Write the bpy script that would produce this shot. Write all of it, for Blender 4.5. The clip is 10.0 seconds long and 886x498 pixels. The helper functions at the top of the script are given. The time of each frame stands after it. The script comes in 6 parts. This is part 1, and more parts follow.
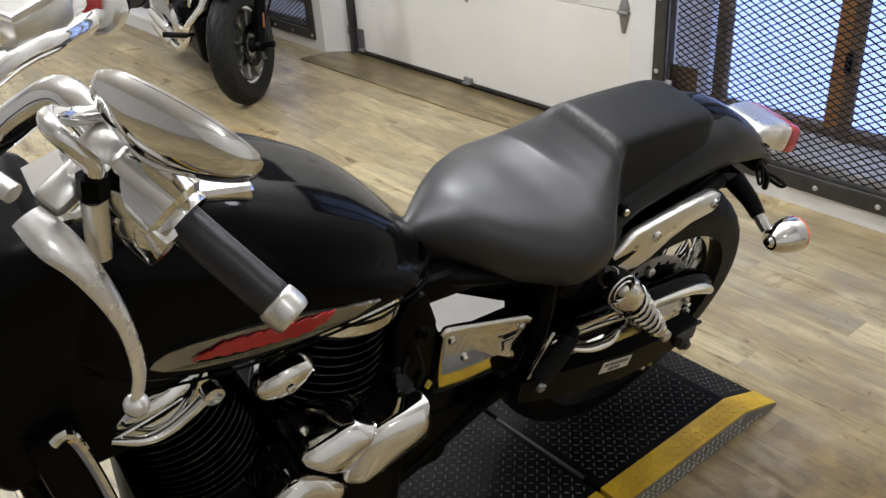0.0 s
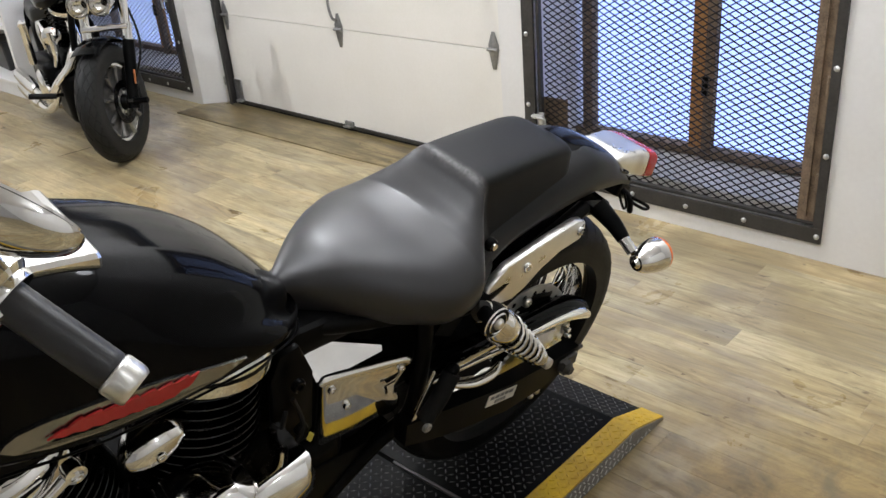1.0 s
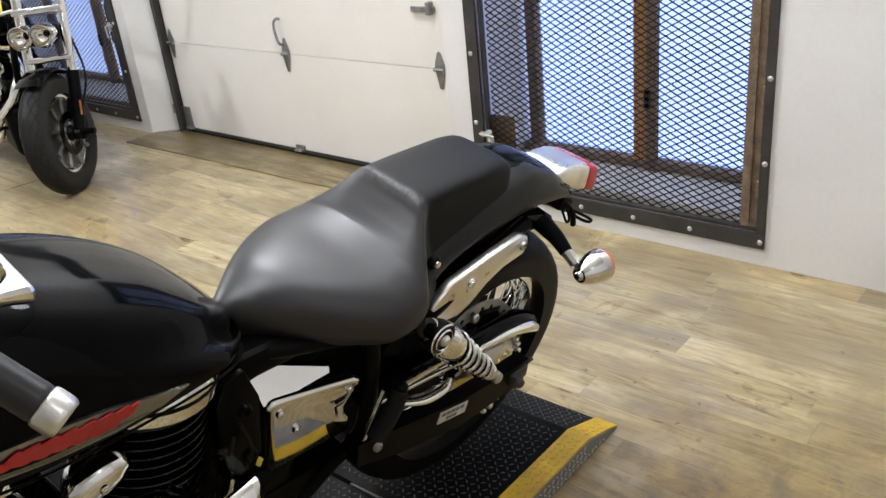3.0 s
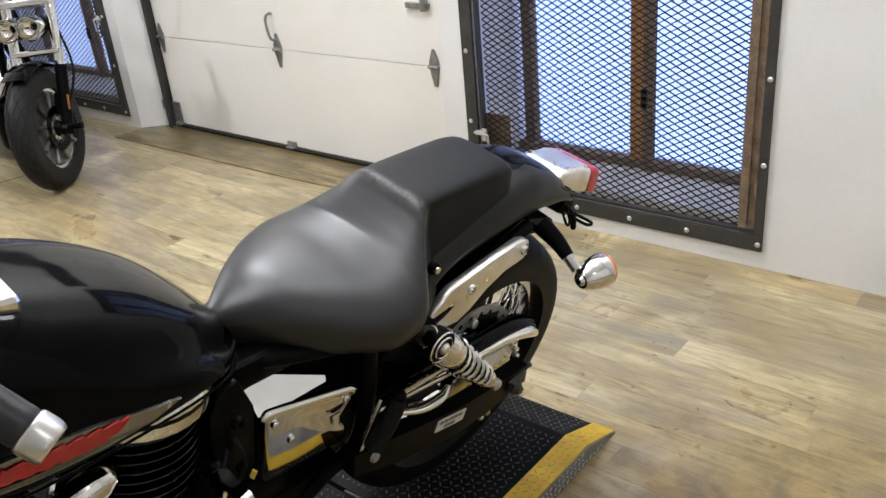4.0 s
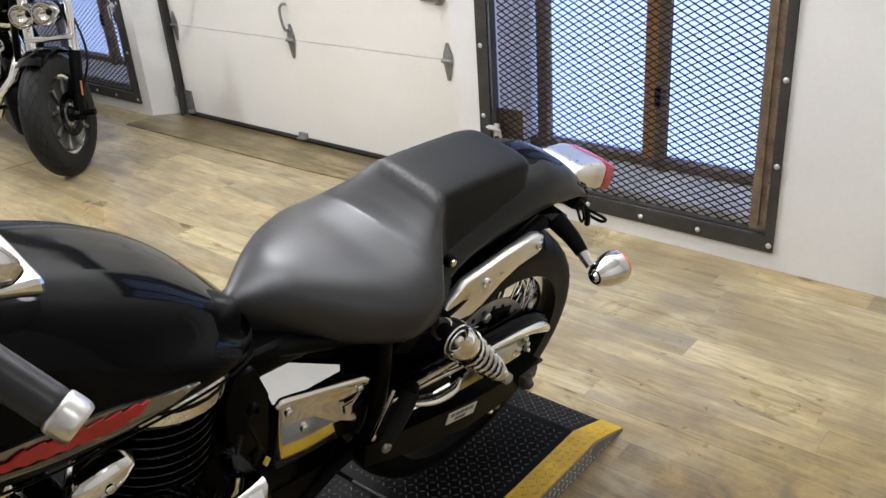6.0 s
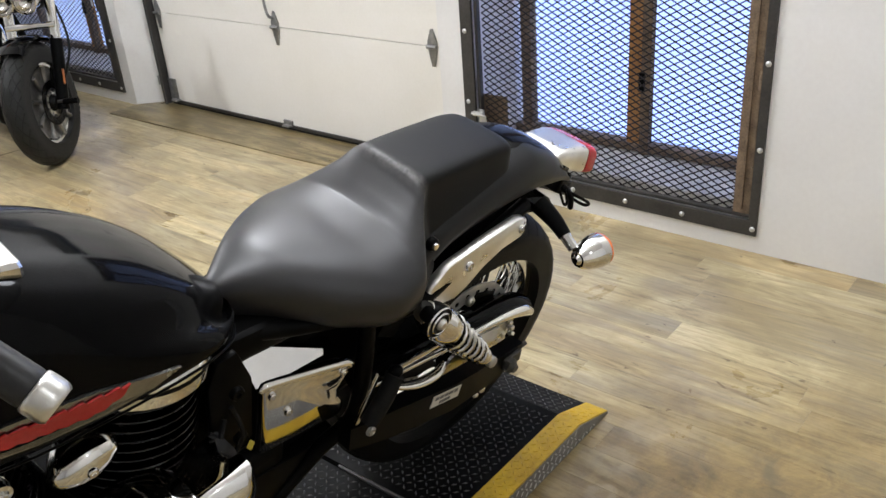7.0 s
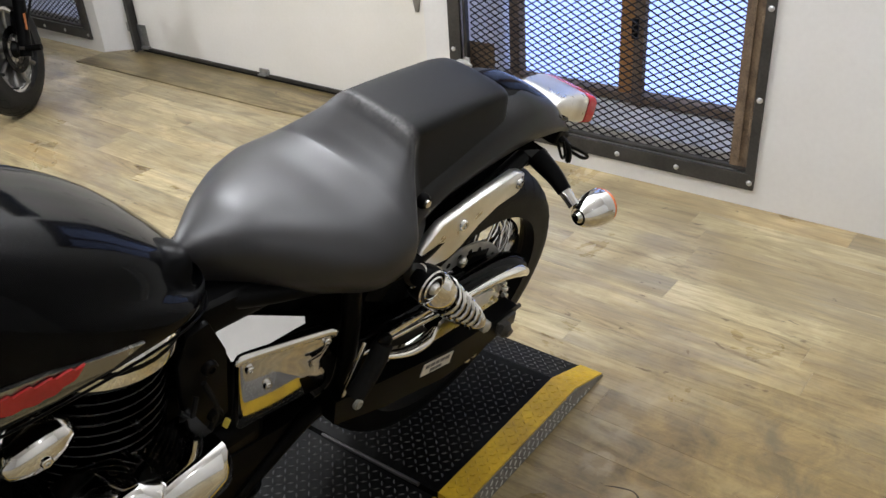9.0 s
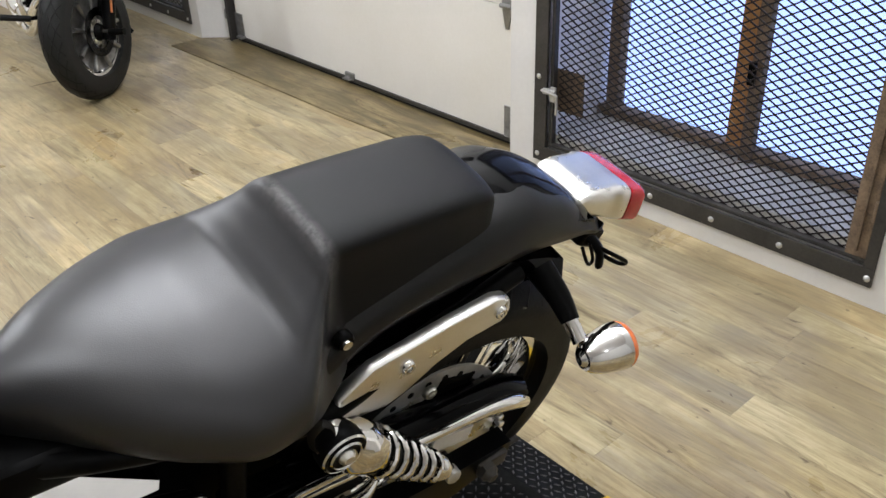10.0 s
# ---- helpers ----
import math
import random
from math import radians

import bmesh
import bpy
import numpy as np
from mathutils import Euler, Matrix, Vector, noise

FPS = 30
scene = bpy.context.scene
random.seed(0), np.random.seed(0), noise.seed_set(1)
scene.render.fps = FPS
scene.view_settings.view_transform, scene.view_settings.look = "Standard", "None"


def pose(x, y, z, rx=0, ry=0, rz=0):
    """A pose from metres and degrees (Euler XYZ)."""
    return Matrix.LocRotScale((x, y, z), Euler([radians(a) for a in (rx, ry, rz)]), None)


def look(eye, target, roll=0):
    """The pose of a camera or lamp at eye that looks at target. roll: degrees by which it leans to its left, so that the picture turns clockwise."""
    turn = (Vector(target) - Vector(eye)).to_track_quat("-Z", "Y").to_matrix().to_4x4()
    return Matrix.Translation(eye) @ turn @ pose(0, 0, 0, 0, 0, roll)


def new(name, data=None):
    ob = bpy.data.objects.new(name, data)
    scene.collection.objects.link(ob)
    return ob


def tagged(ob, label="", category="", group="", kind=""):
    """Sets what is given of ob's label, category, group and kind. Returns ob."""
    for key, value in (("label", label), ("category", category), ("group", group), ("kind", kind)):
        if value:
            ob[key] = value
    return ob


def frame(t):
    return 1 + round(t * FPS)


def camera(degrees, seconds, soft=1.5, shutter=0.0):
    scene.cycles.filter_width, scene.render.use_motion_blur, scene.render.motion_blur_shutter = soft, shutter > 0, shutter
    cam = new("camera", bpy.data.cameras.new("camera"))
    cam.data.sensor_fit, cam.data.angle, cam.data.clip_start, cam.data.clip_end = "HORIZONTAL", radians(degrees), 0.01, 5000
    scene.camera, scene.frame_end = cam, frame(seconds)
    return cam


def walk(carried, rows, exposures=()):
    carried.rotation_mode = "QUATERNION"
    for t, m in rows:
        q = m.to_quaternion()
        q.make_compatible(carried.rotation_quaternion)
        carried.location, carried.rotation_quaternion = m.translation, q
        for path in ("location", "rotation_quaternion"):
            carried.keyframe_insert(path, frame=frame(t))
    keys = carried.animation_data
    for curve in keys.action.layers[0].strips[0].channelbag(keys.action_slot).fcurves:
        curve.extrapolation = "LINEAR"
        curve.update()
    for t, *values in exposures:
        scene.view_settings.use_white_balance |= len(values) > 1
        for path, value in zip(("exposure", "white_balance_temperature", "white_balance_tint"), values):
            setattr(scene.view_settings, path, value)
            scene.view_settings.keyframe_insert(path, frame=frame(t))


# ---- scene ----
cam = camera(54.5, 10.0)
PATH = [
    (0, (0.006, -0.055, 1.323), (1.078, 1.343, 0.376), -3.9),
    (0.5, (0.028, -0.072, 1.324), (1.209, 1.254, 0.403), -4.4),
    (1, (0.041, -0.09, 1.33), (1.308, 1.18, 0.446), -5.2),
    (1.5, (0.046, -0.11, 1.335), (1.346, 1.133, 0.461), -6.1),
    (2, (0.043, -0.125, 1.335), (1.363, 1.109, 0.476), -6.1),
    (2.5, (0.042, -0.131, 1.335), (1.376, 1.094, 0.486), -6.3),
    (4, (0.07, -0.082, 1.332), (1.425, 1.109, 0.469), -5.5),
    (4.5, (0.066, -0.067, 1.333), (1.418, 1.125, 0.467), -4.9),
    (5, (0.064, -0.062, 1.332), (1.417, 1.128, 0.464), -4.1),
    (6.5, (0.054, -0.078, 1.33), (1.394, 1.122, 0.456), -4.5),
    (7, (0.057, -0.082, 1.325), (1.407, 1.089, 0.426), -4.5),
    (7.5, (0.04, -0.069, 1.319), (1.38, 1.102, 0.406), -2.6),
    (8, (0.021, -0.045, 1.318), (1.385, 1.078, 0.381), -2.9),
    (8.2, (0.008, -0.023, 1.307), (1.378, 1.059, 0.331), -3.0),
    (8.5, (-0.008, -0.024, 1.295), (1.379, 0.947, 0.229), -0.4),
    (8.7, (0.016, -0.01, 1.295), (1.408, 1.01, 0.284), -1.2),
    (9, (0.126, 0.003, 1.28), (1.461, 1.108, 0.282), -4.0),
    (9.2, (0.223, -0.006, 1.284), (1.46, 1.241, 0.327), -5.4),
    (9.5, (0.362, -0.005, 1.298), (1.604, 1.258, 0.369), -0.2),
    (9.7, (0.429, 0.021, 1.287), (1.548, 1.344, 0.289), -2.3),
    (10, (0.562, 0.094, 1.261), (1.692, 1.404, 0.257), -2.1),
]
walk(cam, [(t, look(eye, target, roll)) for t, eye, target, roll in PATH], [(0, -0.24), (1, -0.12), (2.5, -0.05), (5, -0.03), (7.5, -0.05), (9, -0.12), (10, -0.16)])

# ---- world and lamps ----
world = bpy.data.worlds.new("world")
scene.world = world
world.use_nodes = True
world.node_tree.nodes["Background"].inputs[0].default_value = (0.55, 0.68, 1.0, 1)
world.node_tree.nodes["Background"].inputs[1].default_value = 0.25


def lamp(name, p, radius, watts, colour=(0.90, 0.925, 0.99)):
    data = bpy.data.lights.new(name, "POINT")
    data.shadow_soft_size, data.energy, data.color = radius, watts, colour
    ob = new(name, data)
    ob.location = p
    return ob


CEIL = 3.1
# Unseen ceiling lamps; number, places and watts picked to brighten seat, floor and walls.
LAMPS = [(1.86, 2.02, 0.09, 102), (1.90, 0.55, 0.14, 28), (0.75, 0.95, 0.14, 36), (-0.05, 1.05, 0.14, 44), (0.0, 4.5, 0.09, 142), (1.2, 5.9, 0.09, 42), (0.5, -1.9, 0.09, 14)]
for lx, ly, ls, lw in LAMPS:
    lamp("ceiling_lamp", (lx, ly, CEIL - 0.36), ls, lw)


def window_light(name, y0, y1, watts):
    """The sky's light in the opening of a window, just outside its panes."""
    data = bpy.data.lights.new(name, "AREA")
    data.shape, data.size, data.size_y = "RECTANGLE", y1 - y0, 1.86
    data.energy, data.color = watts, (0.46, 0.56, 1.0)
    ob = new(name, data)
    ob.matrix_world = look((2.90, (y0 + y1) / 2, 1.11), (1.90, (y0 + y1) / 2, 1.11))
    return ob


window_light("window_sky", 0.79, 1.87, 4.1)
window_light("window_sky", 4.37, 5.74, 5.2)


# ---- materials ----
def nodes_of(name):
    m = bpy.data.materials.new(name)
    m.use_nodes = True
    nt = m.node_tree
    return m, nt, nt.nodes["Principled BSDF"]


def ramp(nt, fac, stops):
    r = nt.nodes.new("ShaderNodeValToRGB")
    while len(r.color_ramp.elements) < len(stops):
        r.color_ramp.elements.new(0.5)
    for e, (p, c) in zip(r.color_ramp.elements, stops):
        e.position, e.color = p, (*c, 1)
    nt.links.new(fac, r.inputs[0])
    return r.outputs[0]


def coords(nt, scale=(1, 1, 1), kind="Object"):
    tc = nt.nodes.new("ShaderNodeTexCoord")
    mp = nt.nodes.new("ShaderNodeMapping")
    mp.inputs["Scale"].default_value = scale
    nt.links.new(tc.outputs[kind], mp.inputs[0])
    return mp.outputs[0]


def noise_of(nt, vec, scale, detail=6, rough=0.55, distort=0.0):
    n = nt.nodes.new("ShaderNodeTexNoise")
    n.inputs["Scale"].default_value, n.inputs["Detail"].default_value = scale, detail
    n.inputs["Roughness"].default_value, n.inputs["Distortion"].default_value = rough, distort
    nt.links.new(vec, n.inputs["Vector"])
    return n.outputs["Fac"]


def mix(nt, a, b, fac, mode="MIX"):
    m = nt.nodes.new("ShaderNodeMix")
    m.data_type, m.blend_type = "RGBA", mode
    for sock, v in ((m.inputs[0], fac), (m.inputs[6], a), (m.inputs[7], b)):
        if isinstance(v, (int, float)):
            sock.default_value = v
        elif isinstance(v, tuple):
            sock.default_value = (*v, 1)
        else:
            nt.links.new(v, sock)
    return m.outputs[2]


def bump(nt, p, height, strength, dist):
    b = nt.nodes.new("ShaderNodeBump")
    b.inputs["Strength"].default_value, b.inputs["Distance"].default_value = strength, dist
    nt.links.new(height, b.inputs["Height"])
    nt.links.new(b.outputs[0], p.inputs["Normal"])


def surface(name, c1, c2, rough, metal=0.0, scale=20, fine=200, bumps=0.0, coat=0.0, spread=0.12, spec=0.5):
    """A painted or metal surface: two colours by a coarse and a fine noise, and uneven gloss."""
    m, nt, p = nodes_of(name)
    v = coords(nt)
    a, b = noise_of(nt, v, scale), noise_of(nt, v, fine, 3)
    f = mix(nt, a, b, 0.35)
    nt.links.new(ramp(nt, f, [(0.3, c1), (0.7, c2)]), p.inputs["Base Color"])
    r = nt.nodes.new("ShaderNodeMapRange")
    r.inputs["From Min"].default_value, r.inputs["From Max"].default_value = 0.3, 0.7
    r.inputs["To Min"].default_value, r.inputs["To Max"].default_value = max(0, rough - spread * rough), rough + spread * rough
    nt.links.new(a, r.inputs[0])
    nt.links.new(r.outputs[0], p.inputs["Roughness"])
    p.inputs["Metallic"].default_value = metal
    p.inputs["Specular IOR Level"].default_value = spec
    p.inputs["Coat Weight"].default_value = coat
    p.inputs["Coat Roughness"].default_value = 0.03
    if bumps:
        bump(nt, p, b, bumps, 0.002)
    return m


def wood_floor(name, tones, dirt, patch_mix=0.9):
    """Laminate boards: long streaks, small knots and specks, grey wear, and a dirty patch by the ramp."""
    m, nt, p = nodes_of(name)
    oi = nt.nodes.new("ShaderNodeObjectInfo")
    ri = nt.nodes.new("ShaderNodeNewGeometry")
    pos = ri.outputs["Position"]
    add = nt.nodes.new("ShaderNodeVectorMath")
    add.operation = "MULTIPLY_ADD"
    comb = nt.nodes.new("ShaderNodeCombineXYZ")
    sm = nt.nodes.new("ShaderNodeMath")
    sm.operation = "ADD"
    nt.links.new(oi.outputs["Random"], sm.inputs[0])
    nt.links.new(ri.outputs["Random Per Island"], sm.inputs[1])
    for i in range(3):
        nt.links.new(sm.outputs[0], comb.inputs[i])
    nt.links.new(comb.outputs[0], add.inputs[0])
    add.inputs[1].default_value = (17.0, 31.0, 7.0)
    nt.links.new(pos, add.inputs[2])

    def stretched(sx, sy, scale, detail, distort, rough=0.6):
        mp = nt.nodes.new("ShaderNodeMapping")
        mp.inputs["Scale"].default_value = (sx, sy, 1)
        nt.links.new(add.outputs[0], mp.inputs[0])
        return noise_of(nt, mp.outputs[0], scale, detail, rough, distort)

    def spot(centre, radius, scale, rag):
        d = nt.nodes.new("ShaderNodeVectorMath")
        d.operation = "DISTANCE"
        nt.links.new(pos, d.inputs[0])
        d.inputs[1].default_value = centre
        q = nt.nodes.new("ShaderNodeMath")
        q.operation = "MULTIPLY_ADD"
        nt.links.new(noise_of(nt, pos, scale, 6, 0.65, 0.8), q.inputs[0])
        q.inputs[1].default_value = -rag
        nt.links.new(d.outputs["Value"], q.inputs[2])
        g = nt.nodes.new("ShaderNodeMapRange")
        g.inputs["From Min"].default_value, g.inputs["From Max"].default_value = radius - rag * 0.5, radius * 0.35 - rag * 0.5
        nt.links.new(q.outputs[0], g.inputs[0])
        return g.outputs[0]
    grain = stretched(1, 0.14, 18, 9, 1.4, 0.68)
    fine = stretched(1, 0.035, 150, 4, 0.2)
    cloud = stretched(1, 0.22, 7, 4, 1.0)
    col = ramp(nt, grain, [(0.31, tones[0]), (0.43, tones[1]), (0.53, tones[2]), (0.68, tones[4])])
    col = mix(nt, col, mix(nt, col, tones[3], 0.75), ramp(nt, cloud, [(0.50, (0, 0, 0)), (0.66, (1, 1, 1))]))
    col = mix(nt, col, ramp(nt, fine, [(0.35, (0.58, 0.55, 0.48)), (0.6, (1, 1, 1))]), 0.5, "MULTIPLY")
    tint = nt.nodes.new("ShaderNodeMapRange")
    tint.inputs["To Min"].default_value, tint.inputs["To Max"].default_value = 0.82, 1.20
    fr = nt.nodes.new("ShaderNodeMath")
    fr.operation = "FRACT"
    nt.links.new(sm.outputs[0], fr.inputs[0])
    nt.links.new(fr.outputs[0], tint.inputs[0])
    tv = nt.nodes.new("ShaderNodeVectorMath")
    tv.operation = "SCALE"
    nt.links.new(col, tv.inputs[0])
    nt.links.new(tint.outputs[0], tv.inputs["Scale"])
    other = nt.nodes.new("ShaderNodeMath")
    other.operation = "MULTIPLY"
    other.inputs[1].default_value = 13.7
    nt.links.new(sm.outputs[0], other.inputs[0])
    pick = nt.nodes.new("ShaderNodeMath")
    pick.operation = "FRACT"
    nt.links.new(other.outputs[0], pick.inputs[0])
    brown = ramp(nt, pick.outputs[0], [(0.60, (0, 0, 0)), (0.95, (0.55, 0.55, 0.55))])
    smear = ramp(nt, stretched(1, 0.20, 5, 6, 1.2, 0.7), [(0.42, (0, 0, 0)), (0.62, (1, 1, 1))])
    tone = mix(nt, tv.outputs[0], mix(nt, tv.outputs[0], (0.66, 0.50, 0.32), 1.0, "MULTIPLY"), mix(nt, brown, smear, 0.35))
    spots = noise_of(nt, pos, 2.6, 8, 0.62, 0.5)
    worn = ramp(nt, spots, [(0.42, (0, 0, 0)), (0.75, (1, 1, 1))])
    col = mix(nt, tone, dirt, worn)
    knot = ramp(nt, stretched(1, 0.5, 34, 3, 0.6), [(0.675, (0, 0, 0)), (0.73, (1, 1, 1))])
    col = mix(nt, col, (0.075, 0.05, 0.028), mix(nt, (0, 0, 0), knot, 0.75))
    speck = ramp(nt, noise_of(nt, pos, 95, 2, 0.5), [(0.745, (0, 0, 0)), (0.78, (1, 1, 1))])
    col = mix(nt, col, (0.06, 0.045, 0.03), mix(nt, (0, 0, 0), speck, 0.55))
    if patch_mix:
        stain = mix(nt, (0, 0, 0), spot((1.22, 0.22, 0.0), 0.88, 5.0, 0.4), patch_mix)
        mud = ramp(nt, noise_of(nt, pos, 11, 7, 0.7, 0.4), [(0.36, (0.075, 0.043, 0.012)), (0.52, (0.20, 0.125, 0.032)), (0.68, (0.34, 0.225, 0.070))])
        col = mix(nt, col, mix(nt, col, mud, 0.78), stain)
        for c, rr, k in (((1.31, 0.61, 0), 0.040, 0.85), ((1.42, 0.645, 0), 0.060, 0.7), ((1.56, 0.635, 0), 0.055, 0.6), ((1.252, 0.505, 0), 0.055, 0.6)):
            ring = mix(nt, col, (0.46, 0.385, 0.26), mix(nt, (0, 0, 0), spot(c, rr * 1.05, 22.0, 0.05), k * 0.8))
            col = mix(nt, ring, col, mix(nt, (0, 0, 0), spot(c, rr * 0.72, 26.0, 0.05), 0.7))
    nt.links.new(col, p.inputs["Base Color"])
    r = ramp(nt, spots, [(0.3, (0.25, 0.25, 0.25)), (0.75, (0.40, 0.40, 0.40))])
    nt.links.new(r, p.inputs["Roughness"])
    bump(nt, p, fine, 0.15, 0.001)
    return m


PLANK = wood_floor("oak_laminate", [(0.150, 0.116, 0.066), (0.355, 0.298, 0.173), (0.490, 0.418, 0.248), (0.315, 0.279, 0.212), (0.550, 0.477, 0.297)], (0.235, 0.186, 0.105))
BOARD = wood_floor("worn_threshold_wood", [(0.04, 0.031, 0.014), (0.135, 0.107, 0.052), (0.25, 0.205, 0.108), (0.075, 0.06, 0.03), (0.31, 0.258, 0.145)], (0.11, 0.085, 0.042), 0.0)
WALL = surface("white_wall_paint", (0.70, 0.69, 0.67), (0.77, 0.765, 0.745), 0.55, scale=3, fine=60, bumps=0.12)
DOORW = surface("cream_door_steel", (0.76, 0.74, 0.68), (0.82, 0.80, 0.75), 0.42, scale=2.5, fine=90, bumps=0.06)
DARKW = surface("grey_wall_panel", (0.40, 0.395, 0.385), (0.50, 0.495, 0.485), 0.7, scale=3, fine=60)
MIDW = surface("pale_grey_wall_paint", (0.68, 0.675, 0.66), (0.76, 0.755, 0.74), 0.7, scale=3, fine=60)
CEILM = surface("white_ceiling_paint", (0.70, 0.69, 0.67), (0.78, 0.77, 0.75), 0.8, scale=2, fine=40)
STEEL = surface("grey_raw_steel", (0.022, 0.021, 0.020), (0.068, 0.063, 0.057), 0.5, metal=0.25, scale=9, fine=120, bumps=0.15)
RUST = surface("rusty_brown_steel", (0.065, 0.045, 0.030), (0.27, 0.19, 0.12), 0.75, metal=0.15, scale=22, fine=160, bumps=0.4)
RUSTY = surface("orange_brown_timber", (0.26, 0.115, 0.03), (0.48, 0.23, 0.065), 0.65, scale=12, fine=90, bumps=0.25)
MESHM = surface("dark_expanded_steel", (0.014, 0.012, 0.012), (0.04, 0.032, 0.028), 0.5, metal=0.5, scale=30, fine=200)
STONE = surface("grey_concrete_ledge", (0.42, 0.41, 0.38), (0.70, 0.68, 0.64), 0.85, scale=7, fine=90, bumps=0.35)
DGALV = surface("dull_grey_steel", (0.18, 0.18, 0.176), (0.40, 0.395, 0.385), 0.42, metal=0.7, scale=40, fine=200)
JAMB = surface("grey_plaster", (0.68, 0.67, 0.68), (0.82, 0.81, 0.82), 0.8, scale=4, fine=60, bumps=0.2)
GALV = surface("galvanised_steel", (0.46, 0.46, 0.45), (0.64, 0.64, 0.63), 0.40, metal=0.6, scale=40, fine=200)
RUBBER = surface("black_rubber", (0.004, 0.004, 0.004), (0.010, 0.010, 0.010), 0.6, scale=20, fine=200, bumps=0.2, spec=0.15)
TYRE = surface("tyre_rubber", (0.003, 0.003, 0.003), (0.008, 0.008, 0.008), 0.55, scale=12, fine=220, bumps=0.25, spec=0.12)
# Paler than TYRE, so the dark tread lines stand out.
TYREG = surface("grey_tyre_rubber", (0.009, 0.009, 0.009), (0.020, 0.020, 0.0195), 0.5, scale=12, fine=220, bumps=0.3, spec=0.16)
GRIPM = surface("grey_grip_rubber", (0.012, 0.012, 0.0128), (0.024, 0.024, 0.026), 0.34, scale=20, fine=400, spec=0.55)
LEVERM = surface("polished_lever_alloy", (0.84, 0.83, 0.81), (0.90, 0.89, 0.87), 0.28, metal=0.8, scale=30, fine=300)
CHROME = surface("chrome", (0.78, 0.77, 0.75), (0.84, 0.83, 0.81), 0.06, metal=1, scale=30, fine=300, spread=0.6)
SATIN = surface("brushed_aluminium", (0.74, 0.73, 0.70), (0.84, 0.83, 0.80), 0.30, metal=1, scale=30, fine=300)
PAINT = surface("gloss_black_paint", (0.0012, 0.0012, 0.0014), (0.0025, 0.0025, 0.0028), 0.09, scale=4, fine=300, coat=0.0, spec=0.09, spread=0.6)
BLACK = surface("satin_black_enamel", (0.0015, 0.0015, 0.0015), (0.004, 0.004, 0.004), 0.33, scale=20, fine=200, spec=0.06)
PANEL = surface("matt_black_plastic", (0.004, 0.004, 0.004), (0.008, 0.008, 0.008), 0.40, scale=15, fine=600, bumps=0.05, spec=0.30)
VINYL = surface("black_seat_vinyl", (0.003, 0.003, 0.0031), (0.006, 0.006, 0.0062), 0.43, scale=7, fine=700, bumps=0.12, spec=0.62, spread=0.12)


def scuffed_vinyl():
    """Seat vinyl, paler and glossier on the rider's pad, with a pale, rubbed line along the front edge of the pillion
    pad.
    """
    m = surface("scuffed_seat_vinyl", (0.003, 0.003, 0.0031), (0.006, 0.006, 0.0062), 0.43, scale=7, fine=700, bumps=0.12, spec=0.62, spread=0.12)
    nt = m.node_tree
    p = nt.nodes["Principled BSDF"]
    old = p.inputs["Base Color"].links[0].from_socket
    tc = nt.nodes.new("ShaderNodeTexCoord")
    sep = nt.nodes.new("ShaderNodeSeparateXYZ")
    nt.links.new(tc.outputs["Object"], sep.inputs[0])
    off = nt.nodes.new("ShaderNodeMath")
    off.operation = "ADD"
    off.inputs[1].default_value = 0.221
    nt.links.new(sep.outputs[0], off.inputs[0])
    dist = nt.nodes.new("ShaderNodeMath")
    dist.operation = "ABSOLUTE"
    nt.links.new(off.outputs[0], dist.inputs[0])
    band = nt.nodes.new("ShaderNodeMapRange")
    band.inputs["From Min"].default_value, band.inputs["From Max"].default_value = 0.014, 0.000
    nt.links.new(dist.outputs[0], band.inputs[0])
    high = nt.nodes.new("ShaderNodeMapRange")
    high.inputs["From Min"].default_value, high.inputs["From Max"].default_value = 0.77, 0.81
    nt.links.new(sep.outputs[2], high.inputs[0])
    rub = ramp(nt, noise_of(nt, tc.outputs["Object"], 55, 9, 0.75), [(0.36, (0, 0, 0)), (0.70, (1, 1, 1))])
    k = mix(nt, (0, 0, 0), rub, band.outputs[0])
    k = mix(nt, (0, 0, 0), k, high.outputs[0])
    # 0 on the pillion pad, 1 ahead of its front edge.
    worn = nt.nodes.new("ShaderNodeMapRange")
    worn.interpolation_type = "SMOOTHSTEP"
    worn.inputs["From Min"].default_value, worn.inputs["From Max"].default_value = 0.012, -0.012
    nt.links.new(off.outputs[0], worn.inputs[0])
    base = mix(nt, old, (0.014, 0.014, 0.0154), worn.outputs[0])
    nt.links.new(mix(nt, base, (0.10, 0.093, 0.09), k), p.inputs["Base Color"])
    gloss = nt.nodes.new("ShaderNodeMapRange")
    gloss.inputs["To Min"].default_value, gloss.inputs["To Max"].default_value = 0.22, 0.64
    nt.links.new(worn.outputs[0], gloss.inputs[0])
    nt.links.new(gloss.outputs[0], p.inputs["Specular IOR Level"])
    dull = nt.nodes.new("ShaderNodeMapRange")
    dull.inputs["To Min"].default_value, dull.inputs["To Max"].default_value = 0.52, 0.385
    nt.links.new(worn.outputs[0], dull.inputs[0])
    nt.links.new(dull.outputs[0], p.inputs["Roughness"])
    return m


